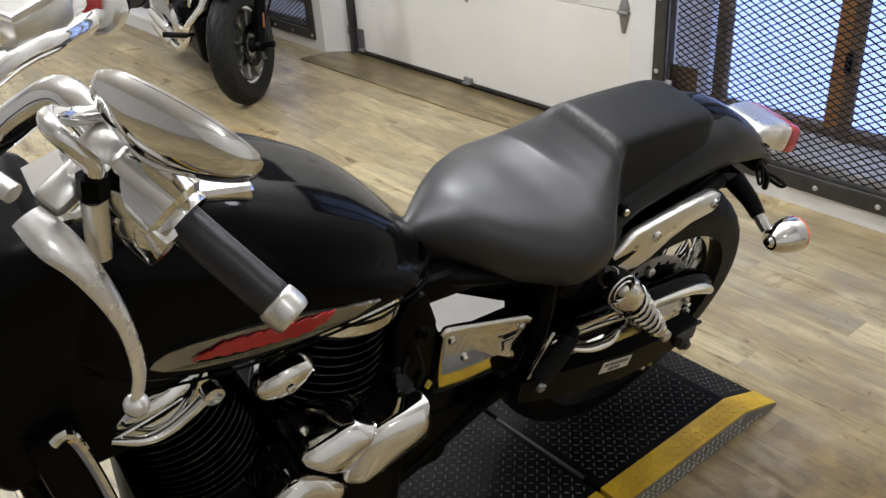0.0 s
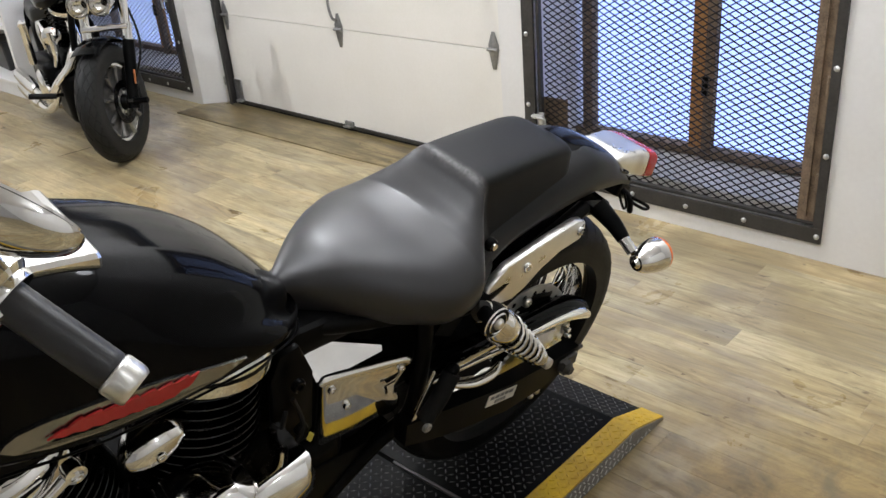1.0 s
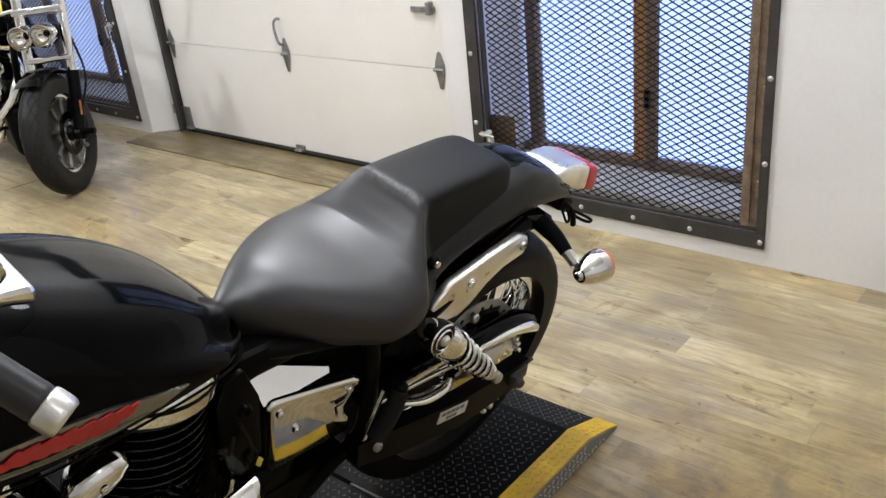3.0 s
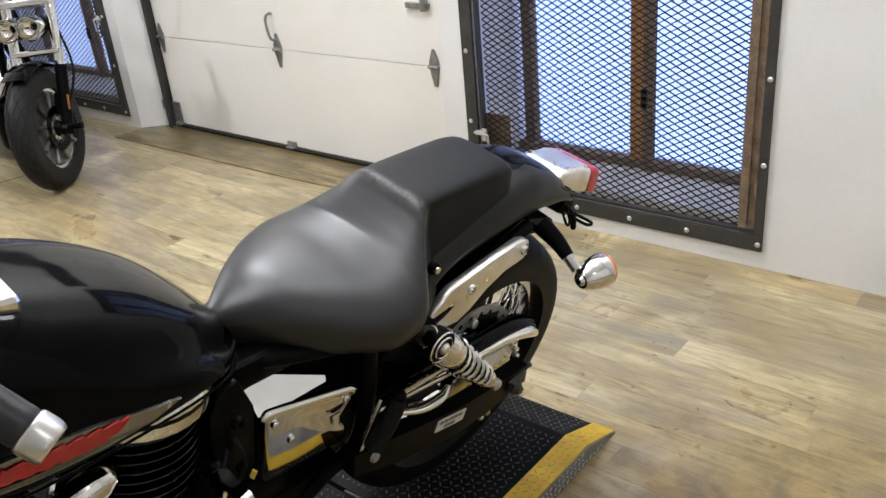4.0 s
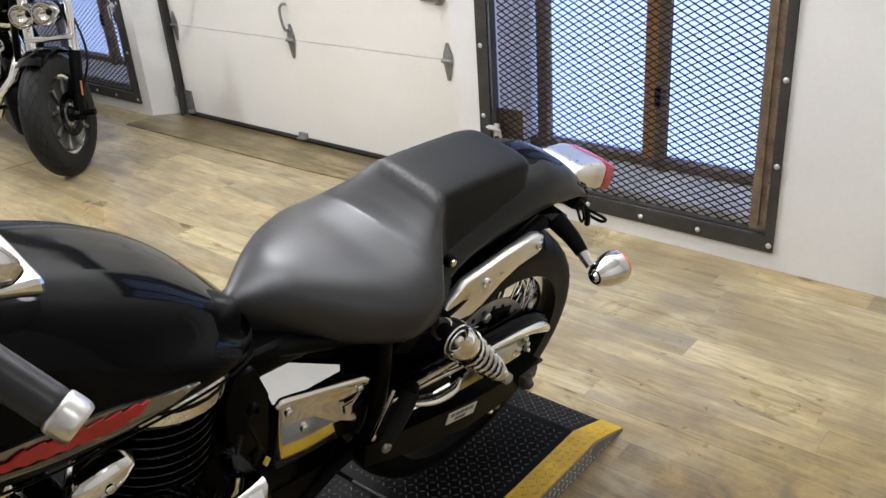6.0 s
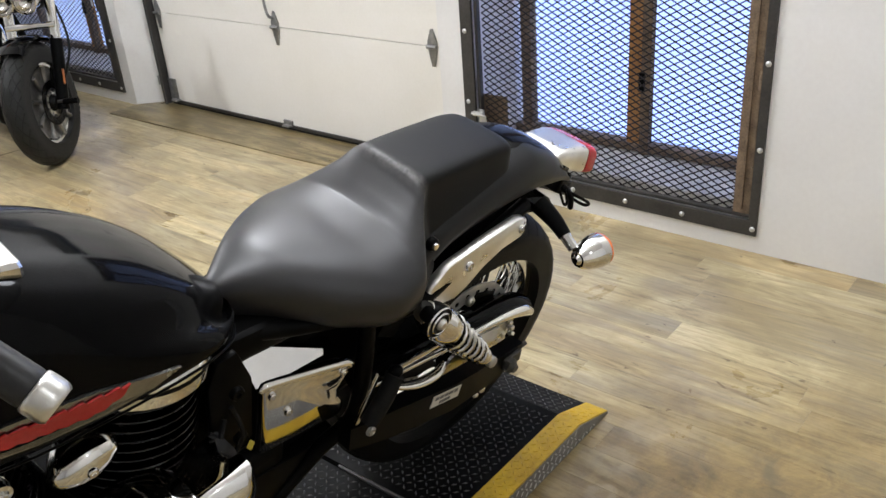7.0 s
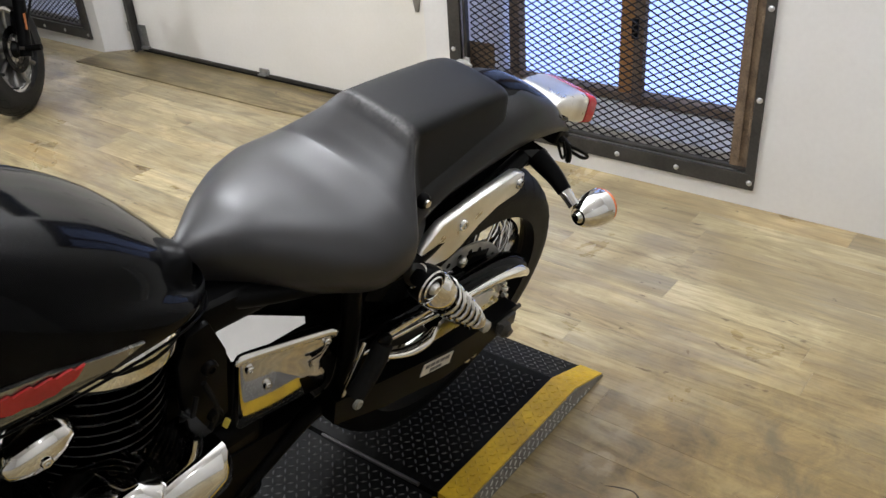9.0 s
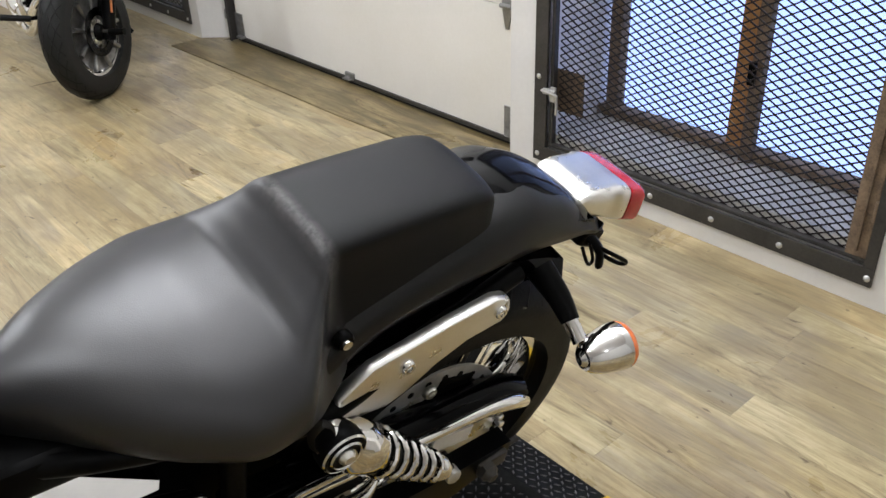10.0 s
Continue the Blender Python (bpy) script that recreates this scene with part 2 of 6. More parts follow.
SEATV = scuffed_vinyl()
WORN = surface("worn_seat_edge", (0.05, 0.045, 0.042), (0.22, 0.20, 0.19), 0.55, scale=40, fine=300, bumps=0.2)
DARKA = surface("dull_cast_alloy", (0.14, 0.14, 0.137), (0.36, 0.355, 0.35), 0.32, metal=0.9, scale=30, fine=200)
FIN = surface("engine_fin_metal", (0.012, 0.012, 0.012), (0.045, 0.045, 0.045), 0.26, metal=1.0, scale=30, fine=200)
YELLOW = surface("chipped_yellow_paint", (0.42, 0.25, 0.006), (0.72, 0.47, 0.014), 0.42, scale=14, fine=120, bumps=0.25)
# Paler noise patches paint glints into the lozenges' colour, along with scuffs.
LOZ = surface("scuffed_glinting_lozenge", (0.004, 0.004, 0.004), (0.13, 0.125, 0.12), 0.34, metal=0.3, scale=13, fine=90)
TREAD = surface("black_chequer_plate", (0.0015, 0.0015, 0.0015), (0.016, 0.016, 0.0155), 0.42, metal=0.0, scale=5, fine=110, bumps=0.2, spec=0.04)
BARE = surface("bare_chequer_plate", (0.12, 0.115, 0.11), (0.26, 0.25, 0.24), 0.45, metal=0.4, scale=10, fine=120, bumps=0.25)
RED = surface("red_lens", (0.42, 0.006, 0.012), (0.52, 0.010, 0.018), 0.22, scale=20, fine=200, coat=0.1, spec=0.3)
ORANGE = surface("orange_lens", (0.75, 0.16, 0.03), (0.85, 0.22, 0.05), 0.15, scale=20, fine=200, coat=0.5)
AMBER = surface("amber_reflector", (0.34, 0.10, 0.03), (0.45, 0.15, 0.05), 0.3, scale=20, fine=200)
BADGER = surface("red_badge_enamel", (0.30, 0.008, 0.008), (0.40, 0.012, 0.012), 0.25, scale=20, fine=200, coat=0.5)
BADGES = surface("dull_silver_badge", (0.20, 0.195, 0.185), (0.34, 0.33, 0.31), 0.25, metal=1.0, scale=20, fine=200)
CRACKM = surface("dirt_filled_crack", (0.02, 0.013, 0.006), (0.06, 0.04, 0.018), 0.6, scale=60, fine=300)
TAN = surface("tan_paper", (0.36, 0.27, 0.16), (0.48, 0.37, 0.24), 0.7, scale=40, fine=200)
LABELM = surface("white_sticker", (0.62, 0.60, 0.55), (0.72, 0.70, 0.65), 0.5, scale=30, fine=200)
GREYB = surface("grey_ink", (0.12, 0.12, 0.12), (0.2, 0.2, 0.2), 0.5, scale=30, fine=200)
YTAG = surface("yellow_plastic", (0.72, 0.58, 0.08), (0.8, 0.66, 0.12), 0.4, scale=30, fine=200)
DARKP = surface("dark_grey_plastic", (0.022, 0.022, 0.023), (0.045, 0.045, 0.046), 0.45, scale=14, fine=260, bumps=0.1)
BLUEP = surface("dark_blue_plastic", (0.010, 0.014, 0.05), (0.02, 0.025, 0.09), 0.4, scale=14, fine=260)
BLUEB = surface("faded_blue_plastic", (0.10, 0.16, 0.34), (0.16, 0.23, 0.43), 0.5, scale=14, fine=260)
CABINET = surface("white_laminate", (0.72, 0.71, 0.69), (0.79, 0.78, 0.76), 0.4, scale=4, fine=60, bumps=0.05)


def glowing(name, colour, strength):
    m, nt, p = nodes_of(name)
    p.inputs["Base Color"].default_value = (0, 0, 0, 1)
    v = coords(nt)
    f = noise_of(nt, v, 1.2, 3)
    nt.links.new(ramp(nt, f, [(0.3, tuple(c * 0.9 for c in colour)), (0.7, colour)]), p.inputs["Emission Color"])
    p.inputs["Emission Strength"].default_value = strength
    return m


def glass(name, colour=(1, 1, 1), rough=0.0):
    m, nt, p = nodes_of(name)
    p.inputs["Base Color"].default_value = (*colour, 1)
    p.inputs["Roughness"].default_value = rough
    p.inputs["Transmission Weight"].default_value = 1
    p.inputs["IOR"].default_value = 1.45
    return m


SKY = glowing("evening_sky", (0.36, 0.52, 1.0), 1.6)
GLASS = glass("window_glass")
CLEAR = glass("headlight_glass")


# ---- mesh helpers ----
def ax(p, d, roll=0):
    """A pose at p whose z runs along d."""
    q = Vector(d).to_track_quat("Z", "Y").to_matrix().to_4x4()
    return Matrix.Translation(p) @ q @ pose(0, 0, 0, 0, 0, roll)


def b_box(size, m=None, bev=0.0, seg=2):
    bm = bmesh.new()
    bmesh.ops.create_cube(bm, size=1)
    bmesh.ops.scale(bm, vec=size, verts=bm.verts)
    if bev:
        bmesh.ops.bevel(bm, geom=bm.edges[:], offset=bev, segments=seg, affect="EDGES", profile=0.5)
    if m is not None:
        bm.transform(m)
    return bm


def b_loft(rings, cap=True, closed=True, m=None):
    bm = bmesh.new()
    vs = [[bm.verts.new(p) for p in r] for r in rings]
    n = len(rings[0])
    for a, b in zip(vs, vs[1:]):
        for i in range(n if closed else n - 1):
            j = (i + 1) % n
            bm.faces.new((a[i], a[j], b[j], b[i]))
    if cap and closed:
        bm.faces.new(vs[0][::-1])
        bm.faces.new(vs[-1])
    if m is not None:
        bm.transform(m)
    return bm


def b_lathe(profile, m=None, n=32, cap=True):
    """Turn (radius, height) pairs about z."""
    rings = [[(max(r, 1e-5) * math.cos(2 * math.pi * i / n), max(r, 1e-5) * math.sin(2 * math.pi * i / n), z) for i in range(n)] for r, z in profile]
    return b_loft(rings, cap, True, m)


def smooth_path(pts, res):
    pts = [Vector(p) for p in pts]
    if len(pts) < 3 or res < 2:
        return pts
    out = []
    for i in range(len(pts) - 1):
        p0, p1, p2, p3 = pts[max(i - 1, 0)], pts[i], pts[i + 1], pts[min(i + 2, len(pts) - 1)]
        for k in range(res):
            t = k / res
            out.append(0.5 * ((2 * p1) + (p2 - p0) * t + (2 * p0 - 5 * p1 + 4 * p2 - p3) * t * t + (3 * p1 - p0 - 3 * p2 + p3) * t ** 3))
    out.append(pts[-1])
    return out


def b_tube(pts, r, n=10, res=5, flat=1.0, radii=None):
    """A round bar along a smooth path; flat squashes its section; radii: one for each given point."""
    path = smooth_path(pts, res)
    if radii:
        rs = [v.x for v in smooth_path([(q, 0, 0) for q in radii], res)] if len(radii) > 2 else list(np.linspace(radii[0], radii[-1], len(path)))
    else:
        rs = [r] * len(path)
    rings, up = [], None
    for i, p in enumerate(path):
        d = (path[min(i + 1, len(path) - 1)] - path[max(i - 1, 0)]).normalized()
        if up is None:
            up = d.orthogonal().normalized() if abs(d.z) > 0.9 else Vector((0, 0, 1))
        up = (up - d * up.dot(d)).normalized()
        side = d.cross(up)
        rings.append([p + rs[i] * (math.cos(2 * math.pi * k / n) * side + flat * math.sin(2 * math.pi * k / n) * up) for k in range(n)])
    return b_loft(rings)


def b_plate(outline, thick, m=None, bev=0.0):
    """A flat plate: an outline in x, y pushed along z by its thickness."""
    bm = bmesh.new()
    f = bm.faces.new([bm.verts.new((x, y, 0)) for x, y in outline])
    ext = bmesh.ops.extrude_face_region(bm, geom=[f])
    bmesh.ops.translate(bm, vec=(0, 0, thick), verts=[v for v in ext["geom"] if isinstance(v, bmesh.types.BMVert)])
    bmesh.ops.recalc_face_normals(bm, faces=bm.faces)
    if bev:
        es = [e for e in bm.edges if len(e.link_faces) == 2 and e.calc_face_angle(0) > 0.6]
        bmesh.ops.bevel(bm, geom=es, offset=bev, segments=2, affect="EDGES", profile=0.5)
    if m is not None:
        bm.transform(m)
    return bm


def b_ball(p, size, n=16):
    bm = bmesh.new()
    bmesh.ops.create_uvsphere(bm, u_segments=n, v_segments=n // 2 + 2, radius=1)
    bm.transform(Matrix.Translation(p) @ Matrix.Diagonal((*size, 1)))
    return bm


def b_join(*bms):
    out = bmesh.new()
    for b in bms:
        me = bpy.data.meshes.new("tmp")
        b.to_mesh(me)
        b.free()
        out.from_mesh(me)
        bpy.data.meshes.remove(me)
    return out


def part(name, bm, material, parent=None, label="", smooth=40):
    me = bpy.data.meshes.new(name)
    bmesh.ops.recalc_face_normals(bm, faces=bm.faces)
    if smooth:
        for f in bm.faces:
            f.smooth = True
        for e in bm.edges:
            if len(e.link_faces) == 2 and e.calc_face_angle(0) > radians(smooth):
                e.smooth = False
        for f in bm.faces:
            near = [g.calc_area() for e in f.edges for g in e.link_faces if g is not f]
            if near and len(f.verts) == 4 and f.calc_area() > 6 * sum(near) / len(near):
                for e in f.edges:
                    e.smooth = False
    bm.to_mesh(me)
    bm.free()
    me.materials.append(material)
    ob = new(name, me)
    if parent is not None:
        ob.parent = parent
    return tagged(ob, label)


def thing(name, m, label, category, group="", kind=""):
    ob = new(name)
    ob.empty_display_size = 0.05
    ob.matrix_world = m
    return tagged(ob, label, category, group, kind)


def keyed(keys, x):
    """Smooth values between rows (x, a, b, ...)."""
    xs = [k[0] for k in keys]
    out = []
    for c in range(1, len(keys[0])):
        ys = [k[c] for k in keys]
        i = min(max(int(np.searchsorted(xs, x)) - 1, 0), len(xs) - 2)
        h = xs[i + 1] - xs[i]

        def slope(j):
            if j == 0 or j == len(xs) - 1:
                return 0 if len(xs) < 3 else ((ys[1] - ys[0]) / (xs[1] - xs[0]) if j == 0 else (ys[-1] - ys[-2]) / (xs[-1] - xs[-2]))
            d0, d1 = (ys[j] - ys[j - 1]) / (xs[j] - xs[j - 1]), (ys[j + 1] - ys[j]) / (xs[j + 1] - xs[j])
            return 0 if d0 * d1 <= 0 else 2 * d0 * d1 / (d0 + d1)
        t = (x - xs[i]) / h
        out.append((2 * t ** 3 - 3 * t * t + 1) * ys[i] + (t ** 3 - 2 * t * t + t) * h * slope(i) + (3 * t * t - 2 * t ** 3) * ys[i + 1] + (t ** 3 - t * t) * h * slope(i + 1))
    return out


# ---- room ----
def slab(name, lo, hi, material, label="", bev=0.0, kind="structure", parent=None):
    size = [b - a for a, b in zip(lo, hi)]
    mid = [(a + b) / 2 for a, b in zip(lo, hi)]
    return tagged(part(name, b_box(size, pose(*mid), bev), material, parent, label, smooth=30), kind=kind if parent is None else "")


WX = 2.55          # inner face of the wall with the windows and the garage door
WT = 3.05          # its outer face
Y0, Y1, X0 = -3.0, 7.6, -3.6
floor = slab("floor", (X0, Y0, -0.20), (WT, Y1, -0.009), BOARD, "pale oak laminate plank floor, worn and dirty")
slab("ceiling", (X0 - 0.2, Y0 - 0.2, CEIL), (WT, Y1 + 0.2, CEIL + 0.15), CEILM, "plain white painted ceiling with added pendant lamps")
slab("wall_south", (X0 - 0.2, Y0 - 0.2, -0.2), (WT, Y0, CEIL), MIDW, "plain pale grey painted wall")
slab("wall_north", (X0 - 0.2, Y1, -0.2), (WT, Y1 + 0.2, CEIL), WALL, "plain white painted wall")
slab("wall_west", (X0 - 0.2, Y0, -0.2), (X0, Y1, CEIL), DARKW, "plain grey painted wall")

# the wall in the east, with its openings: window 1, garage door, window 2
W1 = (0.779, 1.883)
GD = (2.022, 4.13)
W2 = (4.359, 5.75)
WTOP, GTOP = 2.05, 2.25
east = slab("wall_east", (WX, Y0, -0.2), (WT, W1[0], CEIL), WALL, "white painted masonry wall with scuffed base")
for n, (a, b, lo, hi) in enumerate([(W1[0], W1[1], -0.2, 0.075), (W1[0], W1[1], WTOP, CEIL), (W1[1], GD[0], -0.2, CEIL), (GD[0], GD[1], GTOP, CEIL), (W2[0], W2[1], -0.2, 0.075), (W2[0], W2[1], WTOP, CEIL), (W2[1], Y1, -0.2, CEIL)]):
    slab("wall_segment", (WX, a, lo), (WT, b, hi), WALL, parent=east)
# the pier between the garage door and the far window has a splayed edge
part("wall_segment", b_loft([[(WX, 4.253, z), (2.668, GD[1], z), (WT, GD[1], z), (WT, W2[0], z), (WX, W2[0], z)] for z in (-0.2, CEIL)]), WALL, east, smooth=20)
slab("garage_sill", (WX, GD[0], -0.2), (WT, GD[1], -0.004), STONE, "grey concrete sill under the garage door")


# ---- windows behind steel mesh ----
def strands(y0, y1, z0, z1, x, pitch, rise, r):
    """Expanded steel: wavy strands that meet in lozenges."""
    vs, fs = [], []
    rows, cols = int(2 * (z1 - z0) / rise), int((y1 - y0) / (pitch / 2))
    for k in range(rows + 1):
        z = z0 + k * rise / 2
        base = len(vs)
        for j in range(cols + 1):
            up = rise / 4 * (1 if (j + k) % 2 else -1) * 0.97
            y = y0 + j * pitch / 2
            for dx, dz in ((-r * 0.5, -r), (r * 0.5, -r), (r * 0.5, r), (-r * 0.5, r)):
                vs.append((x + dx, y, min(max(z + up + dz * 0.9, z0), z1)))
        for j in range(cols):
            a = base + 4 * j
            for q in range(4):
                w = (q + 1) % 4
                fs.append((a + q, a + w, a + 4 + w, a + 4 + q))
    me = bpy.data.meshes.new("wire_mesh")
    me.from_pydata(vs, [], fs)
    me.materials.append(MESHM)
    return me


def mesh_window(name, span, label, near, lz):
    a, b = span
    back = WX + 0.32
    ledge = 0.150
    win = tagged(new(name), label, kind="structure")
    fw = 0.052
    fl = 0.028 if near else fw
    # outer steel frame, bolted to the wall
    o0, o1, z0, z1 = a - 0.022, b + 0.022, 0.060, WTOP + 0.02
    for lo, hi in (((o0, z0), (o1, z0 + fw)), ((o0, z1 - fw), (o1, z1)), ((o0, z0 + fw), (o0 + fl, z1 - fw)), ((o1 - fw, z0 + fw), (o1, z1 - fw))):
        part("frame_bar", b_box((0.010, hi[0] - lo[0], hi[1] - lo[1]), pose(WX - 0.006, (lo[0] + hi[0]) / 2, (lo[1] + hi[1]) / 2), 0.0015), STEEL, win, "dark grey flat steel bar")
    for z in np.arange(z0 + 0.024, z1, 0.266):
        for y in (o0 + fl * 0.45, o1 - 0.020):
            part("bolt", b_lathe([(0.009, 0), (0.009, 0.002), (0.006, 0.005), (0.002, 0.006)], ax((WX - 0.011, y, z), (-1, 0, 0)), 12), GALV, win, "bright bolt head")
    for y in np.arange(o0 + 0.25, o1 - 0.1, 0.21):
        part("bolt", b_lathe([(0.009, 0), (0.009, 0.002), (0.006, 0.005), (0.002, 0.006)], ax((WX - 0.011, y, z0 + 0.024), (-1, 0, 0)), 12), GALV, win)
    # inner hinged frame of rusty angle iron, and the mesh
    i0, i1, j0, j1 = o0 + fl + 0.004, o1 - fw - 0.004, z0 + fw + 0.002, z1 - fw - 0.004
    for lo, hi, mat in (((i0, j0), (i1, j0 + 0.012), STEEL), ((i0, j1 - 0.03), (i1, j1), STEEL), ((i0, j0 + 0.012), (i0 + (0.054 if near else 0.036), j1 - 0.03), RUST if near else STEEL), ((i1 - 0.014, j0 + 0.012), (i1, j1 - 0.03), STEEL)):
        part("angle_iron", b_box((0.020, hi[0] - lo[0], hi[1] - lo[1]), pose(WX + 0.012, (lo[0] + hi[0]) / 2, (lo[1] + hi[1]) / 2), 0.002), mat, win, "rusty angle iron" if mat is RUST else "dark angle iron")
    if near:
        part("angle_lip", b_box((0.012, 0.007, j1 - j0 - 0.06), pose(WX + 0.000, i0 + 0.026, (j0 + j1) / 2), 0.001), RUST, win, "rusty raised lip")
    for z in np.arange(j0 + 0.12, j1, 0.30):
        part("hinge", b_tube([(WX - 0.004, i0 - 0.002, z), (WX - 0.004, i0 - 0.002, z + 0.055)], 0.007, 10), RUST, win, "rusty hinge barrel")
    ob = new("wire_mesh", strands(i0 + 0.010, i1 - 0.010, j0 + 0.006, j1 - 0.006, WX + 0.026, 0.043, 0.0235, 0.0026))
    ob.parent = win
    tagged(ob, "dark expanded steel mesh", kind="stuff")
    # latch and its guard plate
    y, sd = (i1 - 0.01, 1) if near else (i0 + 0.01, -1)
    part("guard_plate", b_box((0.004, 0.122, 0.14 if near else 0.21), pose(WX + 0.036, y - sd * 0.040, lz - 0.005), 0.001), RUST if near else STEEL, win, "rusty steel plate behind the latch")
    part("latch", b_join(b_box((0.014, 0.05, 0.018), pose(WX - 0.012, y, lz), 0.003), b_box((0.010, 0.022, 0.05), pose(WX - 0.008, y - sd * 0.012, lz - 0.007), 0.003)), GALV, win, "galvanised bolt latch")
    part("latch_hook", b_tube([(WX - 0.016, y + sd * 0.03, lz), (WX - 0.02, y - sd * 0.03, lz - 0.002), (WX - 0.02, y - sd * 0.036, lz - 0.012), (WX - 0.018, y - sd * 0.036, lz - 0.067)], 0.0045, 8), GALV, win, "bent steel rod")
    # the opening behind the mesh
    part("ledge", b_box((back - WX - 0.03, b - a, ledge - 0.075), pose((WX + 0.03 + back) / 2, (a + b) / 2, (ledge + 0.075) / 2), 0.006), STONE, win, "dusty grey concrete ledge")
    for y, s in ((a, 1), (b, -1)):
        part("jamb_lining", b_box((back - WX - 0.03, 0.012, WTOP - 0.145), pose((WX + 0.03 + back) / 2, y + s * 0.006, (WTOP + 0.145) / 2), 0.002), JAMB, win, "grey plastered jamb")
    # timber and iron frame with panes
    zt, zb = WTOP, ledge + 0.004
    mid = a + (b - a) * 0.507
    post = 0.062
    for y, w in ((a + 0.02, 0.036), (mid, post), (b - 0.070, 0.046)):
        part("post", b_box((0.05, w, zt - zb), pose(back - 0.02, y, (zt + zb) / 2), 0.004), RUSTY if y == mid else RUST, win, "orange-brown window post" if y == mid else "brown weathered window post")
    part("inner_post", b_box((0.03, 0.038, zt - zb), pose(back - 0.055, mid - 0.052, (zt + zb) / 2), 0.003), RUST, win, "dark iron stile")
    part("rail", b_box((0.06, b - a - 0.03, 0.030), pose(back - 0.022, (a + b) / 2, zb + 0.015), 0.004), RUST, win, "rusty bottom rail")
    part("stay", b_box((0.016, 0.022, 0.07), pose(back - 0.078, mid - 0.042, 0.43), 0.004), BLACK, win, "dark window fastener")
    for y0, y1 in ((a + 0.038, mid - post / 2), (mid + post / 2, b - 0.100)):
        pane = part("pane", b_box((0.005, y1 - y0, zt - zb - 0.045), pose(back - 0.012, (y0 + y1) / 2, (zt + zb + 0.045) / 2)), GLASS, win, "window pane with blue evening light behind")
        pane.visible_shadow = False
    return win


mesh_window("window_1", W1, "window recess with timber posts behind a bolted steel mesh grille", True, 0.308)
mesh_window("window_2", W2, "window recess behind a steel mesh grille beside the garage door", False, 0.600)
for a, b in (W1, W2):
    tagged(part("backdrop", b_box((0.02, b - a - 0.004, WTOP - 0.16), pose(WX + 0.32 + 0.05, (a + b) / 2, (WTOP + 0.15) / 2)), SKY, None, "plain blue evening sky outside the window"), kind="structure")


# ---- garage door ----
def garage_door():
    door = tagged(new("door_1"), "closed cream sectional garage door with steel hinges", kind="structure")
    x, y0, y1, h = 2.66, 2.05, 4.06, 0.487
    for k in range(4):
        z0 = 0.018 + k * h
        bm = b_box((0.04, y1 - y0, h - 0.0025), pose(x + 0.02, (y0 + y1) / 2, z0 + h / 2), 0.0015)
        part("door_section", bm, DOORW, door)
    for k in range(1, 4):
        z = 0.018 + k * h
        for y, w in ((y0 + 0.094, 1.15), ((y0 + y1) / 2 + 0.035, 1.2), (y1 - 0.034, 1.15)):
            hinge = part("hinge", b_plate([(-0.022 * w, -0.004), (-0.008, -0.07 * w), (0.008, -0.07 * w), (0.022 * w, -0.004), (0.022 * w, 0.02), (0.006, 0.062 * w), (-0.006, 0.062 * w), (-0.022 * w, 0.02)], 0.004, Matrix.Translation((x - 0.001, y, z)) @ Matrix(((0, 0, -1, 0), (1, 0, 0, 0), (0, 1, 0, 0), (0, 0, 0, 1))), 0.001), DGALV, door, "galvanised hinge plate")
            part("hinge_pin", b_tube([(x - 0.010, y - 0.026, z), (x - 0.010, y + 0.026, z)], 0.008, 10), DGALV, hinge)
    ym = (y0 + y1) / 2 + 0.045
    part("lift_handle", b_tube([(x - 0.004, ym, 0.548), (x - 0.026, ym, 0.56), (x - 0.028, ym + 0.012, 0.60), (x - 0.028, ym + 0.014, 0.65), (x - 0.02, ym, 0.672), (x - 0.006, ym - 0.008, 0.668)], 0.0065, 10), DGALV, door, "galvanised lift handle")
    part("slide_bolt", b_join(b_box((0.016, 0.12, 0.022), pose(x - 0.008, y0 + 0.15, 0.745), 0.003), b_box((0.03, 0.02, 0.05), pose(x - 0.014, y0 + 0.11, 0.750), 0.003)), DGALV, door, "galvanised slide bolt")
    part("bottom_seal", b_tube([(x + 0.008, y0, 0.010), (x + 0.008, y1, 0.010)], 0.012, 8), RUBBER, door, "black rubber seal")
    part("bottom_retainer", b_box((0.010, y1 - y0, 0.016), pose(x - 0.003, (y0 + y1) / 2, 0.024), 0.002), STEEL, door, "grey seal strip")
    part("foot_bracket", b_join(b_box((0.012, 0.06, 0.03), pose(x - 0.006, ym, 0.040), 0.002), b_box((0.03, 0.05, 0.008), pose(x - 0.016, ym, 0.030), 0.002)), DGALV, door, "bottom bracket")
    part("corner_bracket", b_join(b_box((0.006, 0.07, 0.12), pose(x - 0.004, y1 - 0.03, 0.09), 0.002), b_box((0.03, 0.05, 0.012), pose(x - 0.016, y1 - 0.05, 0.034), 0.002)), DGALV, door, "bottom corner bracket")
    part("corner_bracket", b_box((0.006, 0.06, 0.12), pose(x - 0.004, y0 + 0.075, 0.09), 0.002), DGALV, door, "bottom corner bracket")
    for y, s in ((y1 + 0.012, 1), (y0 - 0.010, -1)):
        part("track", b_join(b_box((0.05, 0.004, 2.1), pose(x - 0.015, y + s * 0.004, 1.06)), b_box((0.004, 0.024, 2.1), pose(x - 0.042, y - s * 0.004, 1.06))), STEEL, door, "dark vertical steel track")
        part("track_angle", b_box((0.045, 0.005, 2.1), pose(x + 0.012, y + s * 0.016, 1.06)), STEEL, door, "dark angle behind the track")
